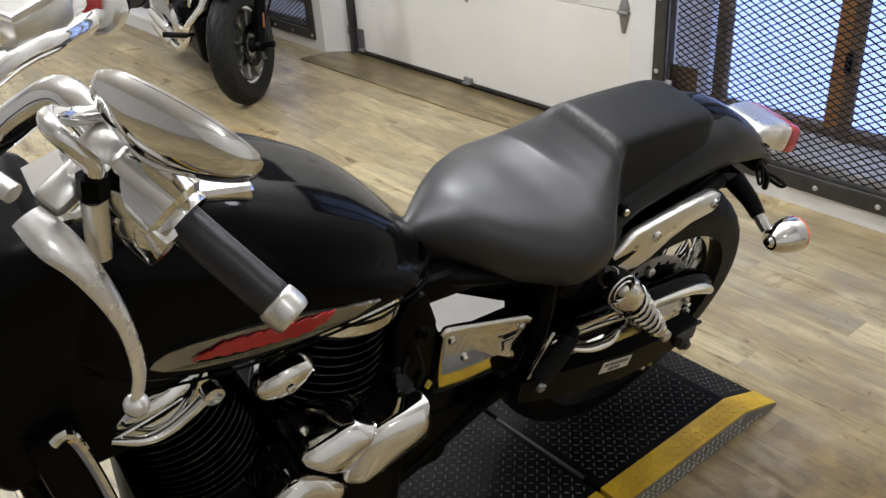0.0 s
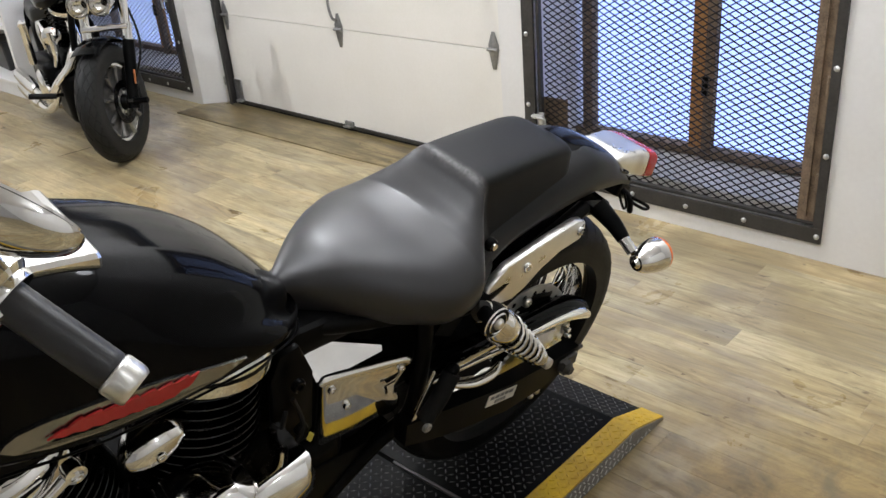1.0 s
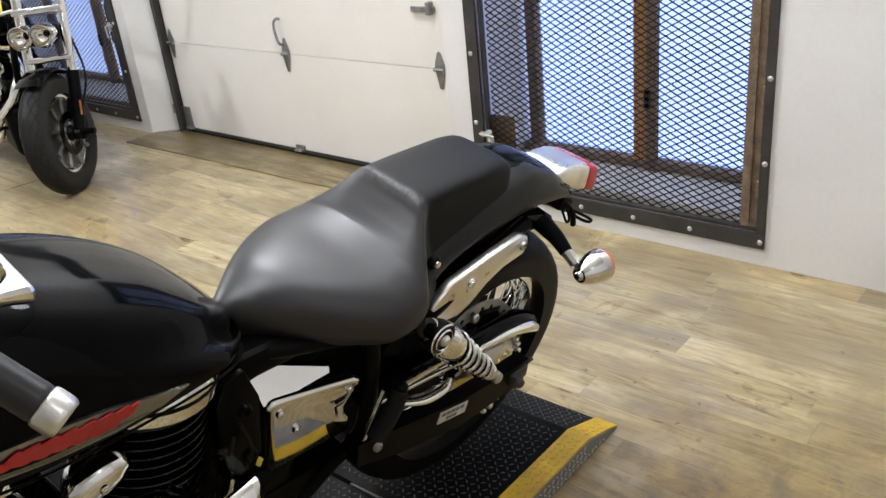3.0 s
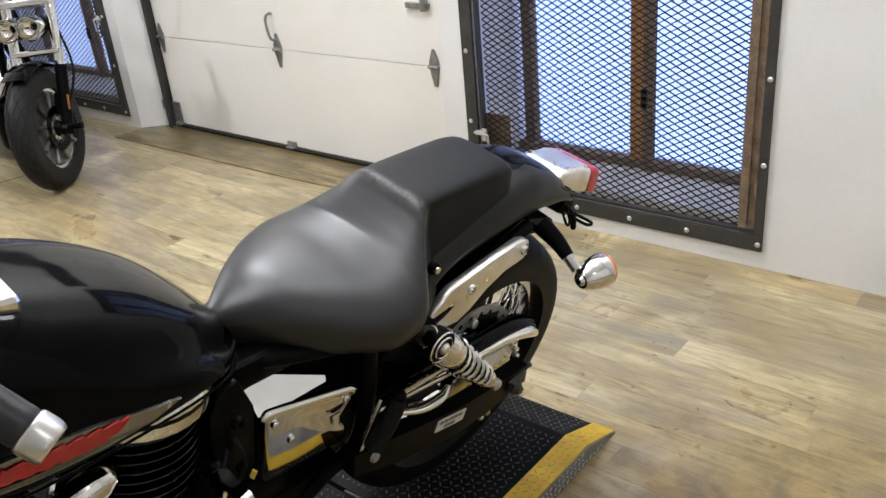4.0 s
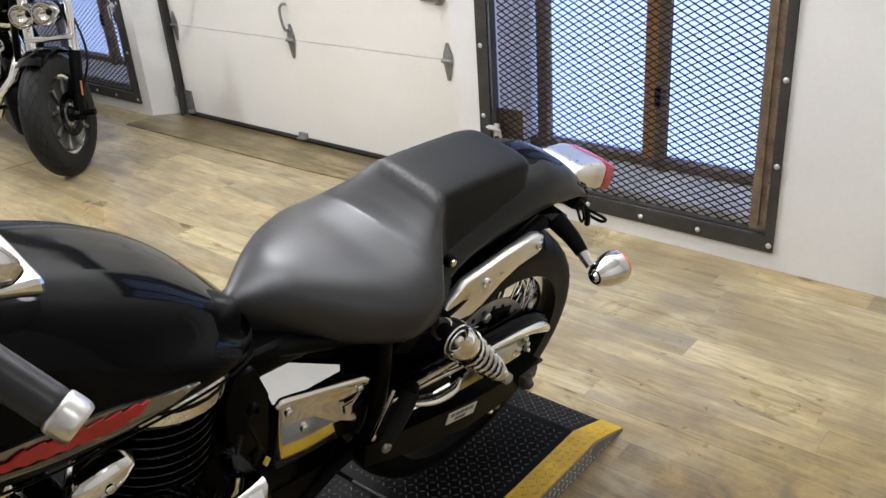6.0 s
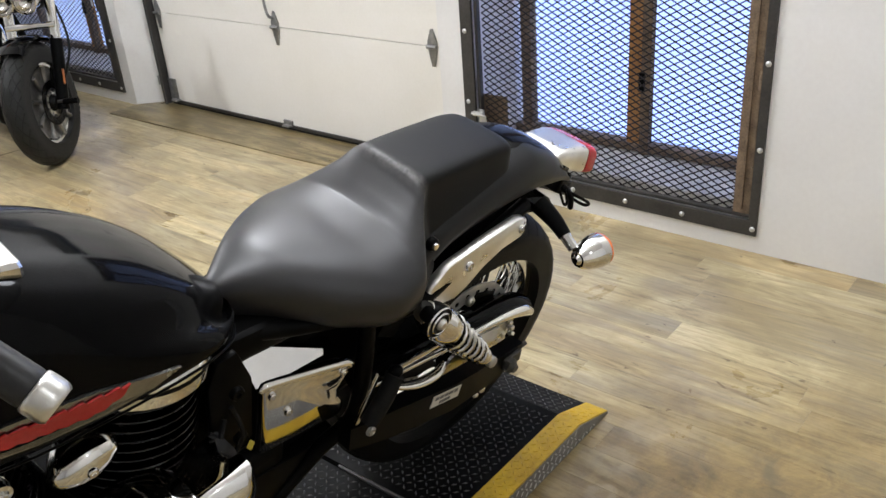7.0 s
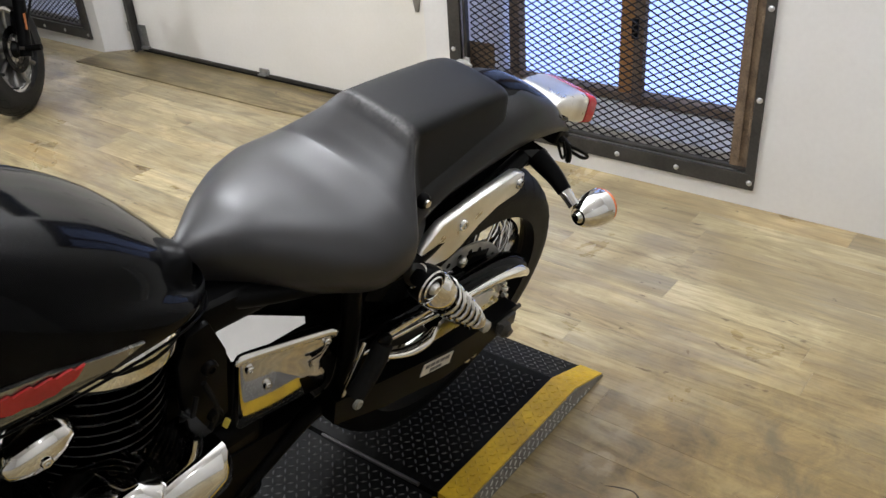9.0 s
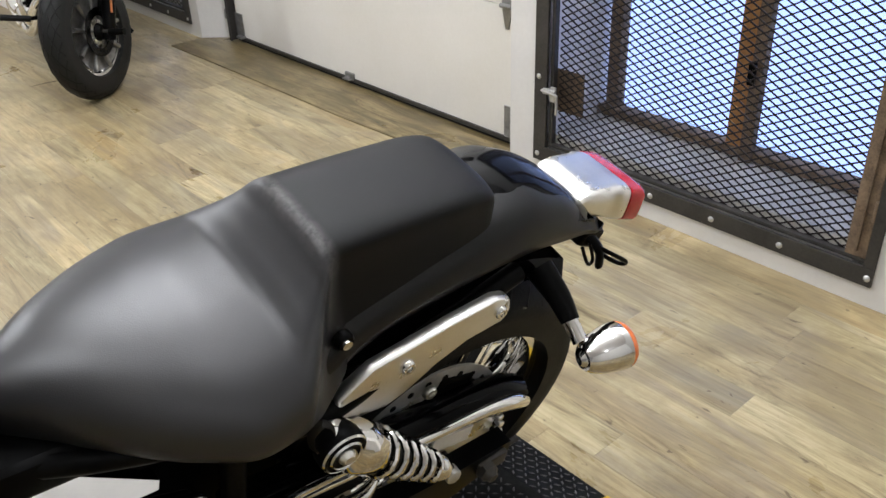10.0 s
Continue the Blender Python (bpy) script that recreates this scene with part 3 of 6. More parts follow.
        part("track_bracket", b_box((0.05, 0.03, 0.05), pose(x - 0.015, y + s * 0.02, 0.14), 0.003), DGALV, door)
    return door


garage_door()


# ---- dirty wooden threshold in front of the garage door ----
tagged(part("threshold", b_plate([(2.425, 2.06), (2.70, 2.06), (2.70, 4.12), (2.664, 4.13), (2.548, 4.245), (2.372, 4.247), (2.385, 3.6), (2.39, 2.8)], 0.012, pose(0, 0, -0.006), 0.001), BOARD, None, "dark brown dirty wooden threshold board at the garage door"), kind="structure")


# ---- steel ramp platform under the motorcycle ----
def lozenges(spots, r=0.0074):
    vs, fs = [], []
    for (p, u, v, n), flip in spots:
        p, u, v, n = (Vector(q) for q in (p, u, v, n))
        d = (u + v * (1 if flip else -1)).normalized()
        e = n.cross(d)
        b = len(vs)
        for s, t, h in ((-r, 0, 0), (0, -r * 0.32, 0), (r, 0, 0), (0, r * 0.32, 0), (-r * 0.55, 0, 0.0017), (r * 0.55, 0, 0.0017)):
            vs.append(p + d * s + e * t + n * (h + 0.0002))
        fs += [(b, b + 1, b + 4), (b + 1, b + 5, b + 4), (b + 1, b + 2, b + 5), (b + 2, b + 3, b + 5), (b + 3, b + 4, b + 5), (b + 3, b, b + 4)]
    return vs, fs


RX0, RX1, RXS, RY0, RYI, RY1, RH = -0.78, 1.565, 1.440, 0.742, 0.800, 1.26, 0.052


def platform():
    ramp_ob = thing("ramp_platform", pose(0, 0, 0), "low black chequer-plate steel ramp with worn yellow edges on the floor", "ramp")

    def deck(x0, x1, slope):
        prof = [(x0, 0.0), (x0, RH), (RXS if slope else x1, RH)] + ([(x1, 0.004), (x1, 0.0)] if slope else [(x1, 0.0)])
        rings = [[(x, y, z) for x, z in prof] for y in (RYI, RY1)]
        part("deck_plate", b_loft(rings), TREAD, ramp_ob, "black chequer plate, scuffed", smooth=20)
        xe = x1 + 0.003 if slope else x1
        prof2 = [(x0, 0.0), (x0, RH + 0.0005), (RXS if slope else x1, RH + 0.0005)] + ([(xe, 0.006), (xe, 0.0)] if slope else [(x1, 0.0)])
        rings = [[(x, y, z if z < 0.01 else z - dz) for x, z in prof2] for y, dz in ((RY0, 0.004), (RYI, 0.0))]
        part("edge_strip", b_loft(rings), YELLOW, ramp_ob, "yellow painted edge, chipped", smooth=20)
        # bare side plate
        side = [(x0, 0.0), (x0, RH - 0.008), (RXS if slope else x1, RH - 0.008)] + ([(x1, 0.004), (x1, 0.0)] if slope else [(x1, 0.0)])
        part("side_plate", b_loft([[(x, y, z) for x, z in side] for y in (RY0 - 0.003, RY0)]), BARE, ramp_ob, "bare chequer plate side", smooth=20)
    deck(RX0, 1.010, False)
    deck(1.022, RX1, True)
    part("joint_strip", b_box((0.010, RY1 - RY0, 0.03), pose(1.016, (RY0 + RY1) / 2, 0.020)), BLACK, ramp_ob, "dark joint between the plates")
    part("lock_rod", b_tube([(1.016, RY0 + 0.10, RH + 0.003), (1.012, 1.10, RH + 0.003)], 0.0045, 8), STEEL, ramp_ob, "thin steel rod")
    part("side_wedge", b_loft([[(x, RY0 - 0.004, 0.0), (x, RY0 - 0.004, h), (x, y, 0.004), (x, y, 0.0)] for x, y, h in ((0.985, 0.730, 0.040), (0.905, 0.675, 0.042), (0.82, 0.625, 0.044), (RX0, 0.615, 0.044))]), BARE, ramp_ob, "bare chequer plate side ramp", smooth=20)
    top, yel, sid = [], [], []
    sl = Vector((RX1 - RXS, 0, -(RH - 0.004))).normalized()
    sn = Vector((RH - 0.004, 0, RX1 - RXS)).normalized()
    step = 0.0168
    nx, ny = int((RX1 - RX0) / step), int((RY1 - RY0) / step)
    for i in range(nx):
        for j in range(ny):
            x, y = RX0 + 0.012 + i * step, RY0 + 0.012 + j * step
            if abs(x - 1.016) < 0.014 or abs(y - RYI) < 0.006:
                continue
            if x < RXS - 0.012:
                spot = ((x, y, RH), (1, 0, 0), (0, 1, 0), (0, 0, 1))
            elif x > RXS + 0.008 and x < RX1 - 0.014:
                spot = ((x, y, RH - (x - RXS) * (RH - 0.004) / (RX1 - RXS)), sl, (0, 1, 0), sn)
            else:
                continue
            (yel if y < RYI else top).append((spot, (i + j) % 2))
        for z in (0.008, 0.022, 0.036):
            x = RX0 + 0.012 + i * step
            if abs(x - 1.016) > 0.016 and (x < RXS - 0.01 or z < 0.02 and x < RX1 - 0.06):
                sid.append((((x, RY0 - 0.003, z), (1, 0, 0), (0, 0, 1), (0, -1, 0)), (i + round(z / 0.014)) % 2))
    for i in range(int((0.80 - RX0) / 0.0168)):
        for j in range(6):
            x, f = RX0 + 0.012 + i * 0.0168, (j + 0.5) / 6
            sid.append((((x, RY0 - 0.006 - 0.112 * f, 0.0415 - 0.0375 * f), (1, 0, 0), (0, -0.95, -0.31), (0, -0.31, 0.95)), (i + j) % 2))
    # Side lozenges take the paler GALV, so the plate's sparkle sits in their colour.
    for spots, mat, lab in ((top, LOZ, "raised black lozenges"), (yel, YELLOW, "raised yellow lozenges"), (sid, GALV, "raised bare lozenges")):
        vs, fs = lozenges(spots)
        me = bpy.data.meshes.new("tread_pattern")
        me.from_pydata(vs, [], fs)
        me.materials.append(mat)
        ob = new("tread_pattern", me)
        ob.parent = ramp_ob
        tagged(ob, lab, kind="stuff")
    return ramp_ob


platform()


# ---- motorcycle parts shared by both machines ----
def b_tyre(r, w, inner):
    prof = []
    for i in range(17):
        a = math.pi * (i / 16) - math.pi / 2
        y = w / 2 * math.sin(a)
        k = math.cos(a)
        prof.append((inner + (r - inner) * (max(k, 0) ** 0.55), y * (1.0 if abs(a) < 1.2 else 0.93)))
    return b_lathe(prof + [(inner - 0.004, w * 0.34), (inner - 0.004, -w * 0.34)] + [prof[0]], None, 56, cap=False)


def wheel(parent, p, r, w, inner, spokes, disc_y=None, sprocket_y=None, thick=0.0022, crossed=False):
    """A wheel standing in the x-z plane of its machine: tyre, rim, hub, spokes, and brake disc or sprocket."""
    m = ax(p, (0, 1, 0))
    bm = b_tyre(r, w, inner)
    bm.transform(m)
    tyre = part("tyre", bm, TYREG if crossed else TYRE, parent, "black rubber tyre with grooved tread")
    gro = []
    n = 22 if crossed else 44
    for i in range(n):
        for s, lean in [(-1, -0.16), (1, 0.16)] + ([(-1, 0.20), (1, -0.20)] if crossed else []):
            a0 = 2 * math.pi * i / n
            pts = []
            for k in range(5):
                f = k / 4
                y = s * w * (0.06 + 0.36 * f)
                rr = inner + (r - inner) * math.cos(math.asin(min(1, 2 * abs(y) / w))) ** 0.55 - (0.0016 if crossed else 0.0014)
                a = a0 + lean * (2.2 if crossed else 1.0) * f
                pts.append((rr * math.cos(a), rr * math.sin(a), y))
            gro.append(b_tube(pts, 0.0035 if crossed else 0.0022, 4, 1))
    g = b_join(*gro)
    g.transform(m)
    tread = part("tread", g, RUBBER, parent)
    tagged(tread, "fine raised tread pattern", kind="stuff")
    rim = b_lathe([(inner - 0.004, -w * 0.36), (inner + 0.006, -w * 0.37), (inner + 0.004, -w * 0.33), (inner - 0.016, -w * 0.30), (inner - 0.028, -w * 0.12), (inner - 0.028, w * 0.12), (inner - 0.016, w * 0.30), (inner + 0.004, w * 0.33), (inner + 0.006, w * 0.37), (inner - 0.004, w * 0.36)], m, 56, cap=False)
    part("rim", rim, CHROME, parent, "chrome rim")
    hub = b_lathe([(0.0, -0.075), (0.022, -0.075), (0.022, -0.06), (0.058, -0.055), (0.058, -0.045), (0.034, -0.03), (0.034, 0.03), (0.058, 0.045), (0.058, 0.055), (0.022, 0.06), (0.022, 0.075), (0.0, 0.075)], m, 28)
    part("hub", hub, SATIN, parent, "polished hub")
    for i in range(spokes):
        s = 1 if i % 2 else -1
        a = 2 * math.pi * i / spokes
        b = a + (0.42 if (i // 2) % 2 else -0.42)
        bm = b_tube([(0.055 * math.cos(b), 0.055 * math.sin(b), s * 0.05), ((inner - 0.026) * math.cos(a), (inner - 0.026) * math.sin(a), s * w * 0.06)], thick, 6, 1)
        bm.transform(m)
        part("spoke", bm, CHROME if thick < 0.004 else FIN, parent)
    if disc_y is not None:
        disc = b_lathe([(0.085, disc_y - 0.003), (0.138, disc_y - 0.003), (0.138, disc_y + 0.003), (0.085, disc_y + 0.003), (0.085, disc_y - 0.003)], m, 48, cap=False)
        d = part("brake_disc", disc, SATIN, parent, "drilled brake disc")
        for i in range(30):
            a = 2 * math.pi * i / 30
            rr = (0.098, 0.111, 0.125)[i % 3]
            bm = b_lathe([(0.005, disc_y - 0.0036), (0.005, disc_y + 0.0036)], None, 8)
            bm.transform(m @ Matrix.Translation((rr * math.cos(a), rr * math.sin(a), 0)))
            part("disc_hole", bm, BLACK, parent)
    if sprocket_y is not None:
        pts = []
        for i in range(84):
            a = 2 * math.pi * i / 84
            rr = 0.098 if i % 2 else 0.104
            pts.append((rr * math.cos(a), rr * math.sin(a)))
        part("sprocket", b_plate(pts, 0.006, m @ Matrix.Translation((0, 0, sprocket_y))), SATIN, parent, "toothed steel sprocket", smooth=20)


def finned_cylinder(parent, base, top, r, n, label):
    base, top = Vector(base), Vector(top)
    d = top - base
    m = ax(base, d, 0)
    barrel = part("cylinder", b_lathe([(r * 0.78, 0), (r * 0.78, d.length)], m, 28), FIN, parent, label)
    for i in range(n):
        z = d.length * (0.12 + 0.80 * i / (n - 1))
        k = r * (1.0 - 0.10 * (i / (n - 1)) ** 2)
        fin = b_lathe([(r * 0.7, z - 0.0016), (k - 0.001, z - 0.0016), (k, z), (k - 0.001, z + 0.0016), (r * 0.7, z + 0.0016)], m, 36, cap=False)
        part("cooling_fin", fin, FIN, barrel)
    return barrel


def bolt(parent, p, d, r=0.008, mat=None):
    return part("bolt", b_lathe([(r, 0), (r, r * 0.5), (r * 0.8, r * 0.8), (r * 0.45, r * 0.8), (r * 0.4, r * 0.45), (0, r * 0.45)], ax(p, d), 12), mat or CHROME, parent)


def oval(w, top, low, flank, low_w, x, n=14):
    """Half a section mirrored: crown, shoulder, flank, underside."""
    w = max(w, 0.004)
    half = smooth_path([(0, x, top[0]), (w * 0.45, x, top[0] - 0.12 * (top[0] - top[1])), (w * 0.80, x, top[0] - 0.55 * (top[0] - top[1])), (w, x, top[1] - flank), ((w + low_w) / 2 + 0.004, x, (top[1] + low) / 2), (low_w, x, low + 0.012), (low_w * 0.86, x, low), (0, x, low)], 4)
    pts = [(x, -h.x, h.z) for h in half]
    return pts + [(x, -q[1], q[2]) for q in pts[-2:0:-1]]


def lofted(keys, count, flank):
    xs = np.linspace(keys[0][0], keys[-1][0], count)
    rings = []
    for x in xs:
        zc, ze, w, zb, wb = keyed(keys, float(x))
        rings.append(oval(w, (zc, ze), zb, flank, wb, float(x)))
    return b_loft(rings)


# ---- the black cruiser on the ramp ----
def cruiser():
    b = thing("motorcycle", pose(1.2, 1.002, RH - 0.002, 0, 0, -3.5) @ pose(0, 0, 0, 15), "gloss black cruiser motorcycle with chrome trim leaning on its stand", "motorcycle")

    # rear wheel
    rw = part("rear_wheel", b_tube([(-0.005, -0.13, 0.327), (-0.005, 0.13, 0.327)], 0.010, 12), STEEL, b, "spoked rear wheel with axle")
    wheel(rw, (-0.005, 0.0, 0.327), 0.306, 0.160, 0.229, 36, None, -0.095)
    part("brake_drum", b_lathe([(0.03, 0.035), (0.15, 0.040), (0.185, 0.050), (0.185, 0.058), (0.03, 0.062)], ax((-0.005, 0.0, 0.327), (0, 1, 0)), 40), BLACK, rw, "black brake drum on the far side")
    part("sprocket_carrier", b_lathe([(0.0, -0.092), (0.040, -0.092), (0.062, -0.080), (0.066, -0.050), (0.0, -0.050)], ax((-0.005, 0.0, 0.327), (0, 1, 0)), 28), BLACK, rw, "black sprocket carrier")
    tilt = Matrix.Translation((0, 0, 0.45)) @ pose(0, 0, 0, 5) @ Matrix.Translation((0, 0, -0.45))
    for o in (rw, *rw.children_recursive):
        o.data.transform(tilt)
    fw = part("front_wheel", b_tube([(-1.60, -0.10, 0.325), (-1.60, 0.10, 0.325)], 0.010, 12), STEEL, b, "spoked front wheel")
    wheel(fw, (-1.60, 0.0, 0.325), 0.325, 0.11, 0.245, 36, -0.075)

    # drilled ring beside the wheel and the caliper
    ring = part("drilled_ring", b_lathe([(0.118, -0.070), (0.150, -0.070), (0.150, -0.066), (0.118, -0.066), (0.118, -0.070)], ax((-0.045, 0, 0.365), (0, 1, 0)), 48, cap=False), GALV, b, "polished ring with drilled holes")
    for i in range(28):
        a = 2 * math.pi * i / 28
        part("hole", b_lathe([(0.0055, 0), (0.0055, 0.0052)], ax((-0.045 + 0.134 * math.cos(a), -0.0706, 0.365 + 0.134 * math.sin(a)), (0, 1, 0)), 8), BLACK, ring)

    part("caliper_bracket", b_join(b_box((0.070, 0.030, 0.050), pose(0.002, -0.060, 0.462, 0, 20, 0), 0.008), b_box((0.035, 0.040, 0.030), pose(0.040, -0.062, 0.440, 0, 35, 0), 0.006)), BLACK, b, "black caliper bracket beside the wheel")
    bolt(ring, (-0.052, -0.078, 0.500), (0, -1, 0), 0.011, SATIN)

    # chain
    chain = []
    for i in range(46):
        t = i / 45
        if t < 0.35:
            a = math.pi / 2 - math.pi * t / 0.35
            p = (-0.005 + 0.106 * math.cos(a), 0.32 + 0.106 * math.sin(a))
        else:
            f = (t - 0.35) / 0.65
            p = (0.035 - 0.46 * f, 0.215 + 0.10 * f)
        chain.append(p)
    chain = chain[:17]
    part("drive_chain", b_join(*[b_box((0.012, 0.012, 0.010), pose(x, -0.095, z, 0, 25 * (i % 2), 0), 0.002, 1) for i, (x, z) in enumerate(chain)]), SATIN, b, "steel drive chain")

    # swing arm
    def arm_bar(s):
        return b_loft([[(x, s * y + dy, z + dz) for dy, dz in ((-0.016, -h), (0.016, -h), (0.016, h), (-0.016, h))] for x, y, z, h in ((-0.40, 0.122, 0.428, 0.026), (-0.30, 0.130, 0.402, 0.034), (-0.14, 0.131, 0.355, 0.036), (-0.02, 0.126, 0.335, 0.032), (0.085, 0.120, 0.330, 0.020))])
    arm = part("swing_arm", arm_bar(-1), BLACK, b, "black box-section swing arm", smooth=20)
    part("swing_arm", arm_bar(1), BLACK, b, "black box-section swing arm", smooth=20)
    lab = part("warning_label", b_box((0.082, 0.0015, 0.026), pose(-0.168, -0.1478, 0.378, 0, 15, 0)), LABELM, arm, "small white printed sticker")
    for i, (w, dz) in enumerate(((0.066, 0.006), (0.040, -0.006))):
        for k in range(5 - i):
            dx = -w / 2 + (k + 0.5) * w / 5
            part("print_bar", b_box((w / 6.5, 0.0008, 0.007), pose(-0.168 + dx, -0.1490, 0.378 + dz - dx * 0.26, 0, 15, 0)), GREYB, lab)
    part("chain_adjuster", b_box((0.055, 0.010, 0.030), pose(0.045, -0.141, 0.332, 0, 0, 0), 0.004), STEEL, arm)
    part("axle_nut", b_lathe([(0.017, 0), (0.017, 0.010), (0.012, 0.014), (0.009, 0.020), (0, 0.020)], ax((0.030, -0.145, 0.332), (0, -1, 0)), 6), STEEL, arm)
    part("adjuster_bolt", b_tube([(0.07, -0.128, 0.330), (0.108, -0.128, 0.330)], 0.005, 8), STEEL, arm)

    # chain guard: chrome strip with a black underside, upturned at its rear end
    top = [(-0.36, -0.110, 0.520), (-0.26, -0.110, 0.506), (-0.15, -0.108, 0.486), (-0.05, -0.106, 0.470), (0.03, -0.104, 0.456), (0.085, -0.103, 0.438), (0.118, -0.102, 0.416)]
    guard = part("chain_guard", b_tube([(x, y + 0.012, z - 0.010) for x, y, z in top], 0.026, 12, 5, 0.8), PAINT, b, "gloss black chain guard with chrome edge")
    part("guard_trim", b_tube([(x, y - 0.014, z - 0.012) for x, y, z in top], 0.007, 10, 5, 1.0, [0.004, 0.006, 0.007, 0.008, 0.010, 0.013, 0.009]), CHROME, guard, "chrome trim strip")
    part("guard_tag", b_box((0.075, 0.004, 0.030), pose(-0.03, -0.118, 0.420, 0, 14, 0), 0.001), LABELM, guard, "pale plate under the guard")

    # shock absorbers
    for side in (-1, 1):
        t, s = Vector((-0.252, side * 0.148, 0.623)), Vector((-0.055, side * 0.148, 0.402))
        d = (s - t).normalized()
        ln = (s - t).length
        sh = part("shock_absorber", b_tube([t, s], 0.012, 12, 1), SATIN, b, "chrome coil-spring rear shock absorber")
        m = ax(t, d)
        part("upper_cover", b_lathe([(0.0, -0.024), (0.018, -0.026), (0.024, -0.012), (0.026, 0.0), (0.027, 0.026), (0.032, 0.034), (0.032, 0.072), (0.028, 0.078)], m, 28), CHROME, sh, "chrome upper spring cover")
        part("lower_seat", b_lathe([(0.015, ln - 0.044), (0.0185, ln - 0.038), (0.016, ln - 0.020), (0.011, ln), (0, ln + 0.005)], m, 24), CHROME, sh)
        coil = []
        turns = 6.0
        for i in range(int(turns * 14) + 1):
            a = 2 * math.pi * i / 14
            z = 0.080 + (ln - 0.122) * i / (turns * 14)
            rr = 0.0295 - 0.012 * i / (turns * 14)
            coil.append(m @ Vector((rr * math.cos(a), rr * math.sin(a), z)))
        part("spring", b_tube(coil, 0.0046, 8, 1), CHROME, sh, "chrome coil spring")
        part("damper_body", b_lathe([(0.020, 0.07), (0.011, ln - 0.035)], m, 20), BLACK, sh)
        em = ax((t.x, side * 0.162, t.z), (0, side, 0)) @ Matrix.Diagonal((0.80, 0.80, 1, 1))
        eye = part("mount_eye", b_lathe([(0.0, -0.020), (0.033, -0.018), (0.036, -0.010), (0.036, 0.004), (0.031, 0.010), (0.026, 0.008), (0.021, 0.012), (0.015, 0.010), (0, 0.010)], em, 32), BLACK, sh, "black ringed rubber top mount")
        for q, h in ((0.0335, 0.0075), (0.0235, 0.0105)):
            part("mount_ring", b_lathe([(q - 0.0022, h), (q, h + 0.0022), (q + 0.0022, h)], em, 32, cap=False), CHROME, eye)
        part("mount_bolt", b_lathe([(0.013, 0.008), (0.013, 0.013), (0.008, 0.018), (0, 0.019)], em, 16), SATIN, eye)
        part("lower_bolt", b_lathe([(0.012, 0), (0.012, 0.012), (0.008, 0.015), (0, 0.015)], ax((s.x, side * 0.150, s.z), (0, side, 0)), 12), GALV, sh)

    # polished fender struts
    for side in (-1, 1):
        out = [(-0.238, 0.622), (-0.236, 0.652), (-0.190, 0.680), (-0.08, 0.693), (-0.012, 0.698), (0.010, 0.690), (0.014, 0.668), (0.004, 0.652), (-0.05, 0.648), (-0.095, 0.632), (-0.135, 0.608), (-0.165, 0.598), (-0.20, 0.604)]
        st = part("fender_strut", b_plate(out, 0.020, Matrix(((1, 0, 0, 0), (0, 0, -1, side * 0.118 + 0.010), (0, 1, 0, 0), (0, 0, 0, 1))), 0.005), SATIN, b, "polished aluminium fender strut")
        bolt(st, (-0.006, side * 0.127, 0.676), (0, side, 0), 0.009)
        bolt(st, (-0.144, side * 0.127, 0.660), (0, side, 0), 0.010)

    # seat: dished rider's pad with rounded flanks that roll under, a steep bolster, and a flat boxy pillion pad
    keys = [(-0.560, 0.750, 0.736, 0.016, 0.706, 0.012, 2.0), (-0.535, 0.766, 0.738, 0.036, 0.696, 0.028, 2.1), (-0.47, 0.783, 0.724, 0.092, 0.680, 0.074, 2.2),
            (-0.40, 0.778, 0.706, 0.142, 0.662, 0.116, 2.2), (-0.335, 0.770, 0.698, 0.166, 0.648, 0.138, 2.3), (-0.290, 0.772, 0.706, 0.160, 0.648, 0.140, 2.3),
            (-0.262, 0.790, 0.735, 0.130, 0.652, 0.134, 2.6), (-0.240, 0.810, 0.770, 0.100, 0.664, 0.124, 3.0), (-0.220, 0.829, 0.800, 0.079, 0.688, 0.116, 4.0),
            (-0.205, 0.830, 0.806, 0.074, 0.712, 0.096, 4.5), (-0.05, 0.825, 0.801, 0.074, 0.736, 0.086, 4.5), (-0.003, 0.820, 0.796, 0.071, 0.738, 0.082, 4.0),
            (0.018, 0.808, 0.784, 0.061, 0.738, 0.070, 3.0), (0.030, 0.778, 0.763, 0.040, 0.738, 0.050, 2.5)]

    def pad_ring(x):
        zc, zs, w, zb, wb, n = keyed(keys, x)
        half = []
        for i in range(15):
            a = math.pi / 2 * i / 14
            half.append((w * math.sin(a) ** (2 / n), zs + (zc - zs) * max(math.cos(a), 0) ** (2 / n)))
        for i in range(1, 8):
            t = i / 7
            half.append((w + (wb - w) * t * t, zs + (zb - zs) * t))
        half += [(wb * 0.9, zb - 0.004), (0, zb - 0.004)]
        right = [(x, -y, z) for y, z in half]
        return right + [(x, -q[1], q[2]) for q in right[-2:0:-1]]
    xs = sorted(set(np.linspace(-0.560, 0.030, 70).round(4)) | set(np.linspace(-0.30, -0.195, 30).round(4)))
    seat = part("seat", b_loft([pad_ring(float(x)) for x in xs]), SEATV, b, "black vinyl two-up seat, rider's dip and raised pillion", smooth=60)
    part("seat_nose_cap", b_tube([(-0.560, -0.026, 0.718), (-0.563, -0.014, 0.748), (-0.563, 0.012, 0.750), (-0.560, 0.026, 0.720)], 0.008, 10, 5), WORN, seat, "worn grey seat nose")
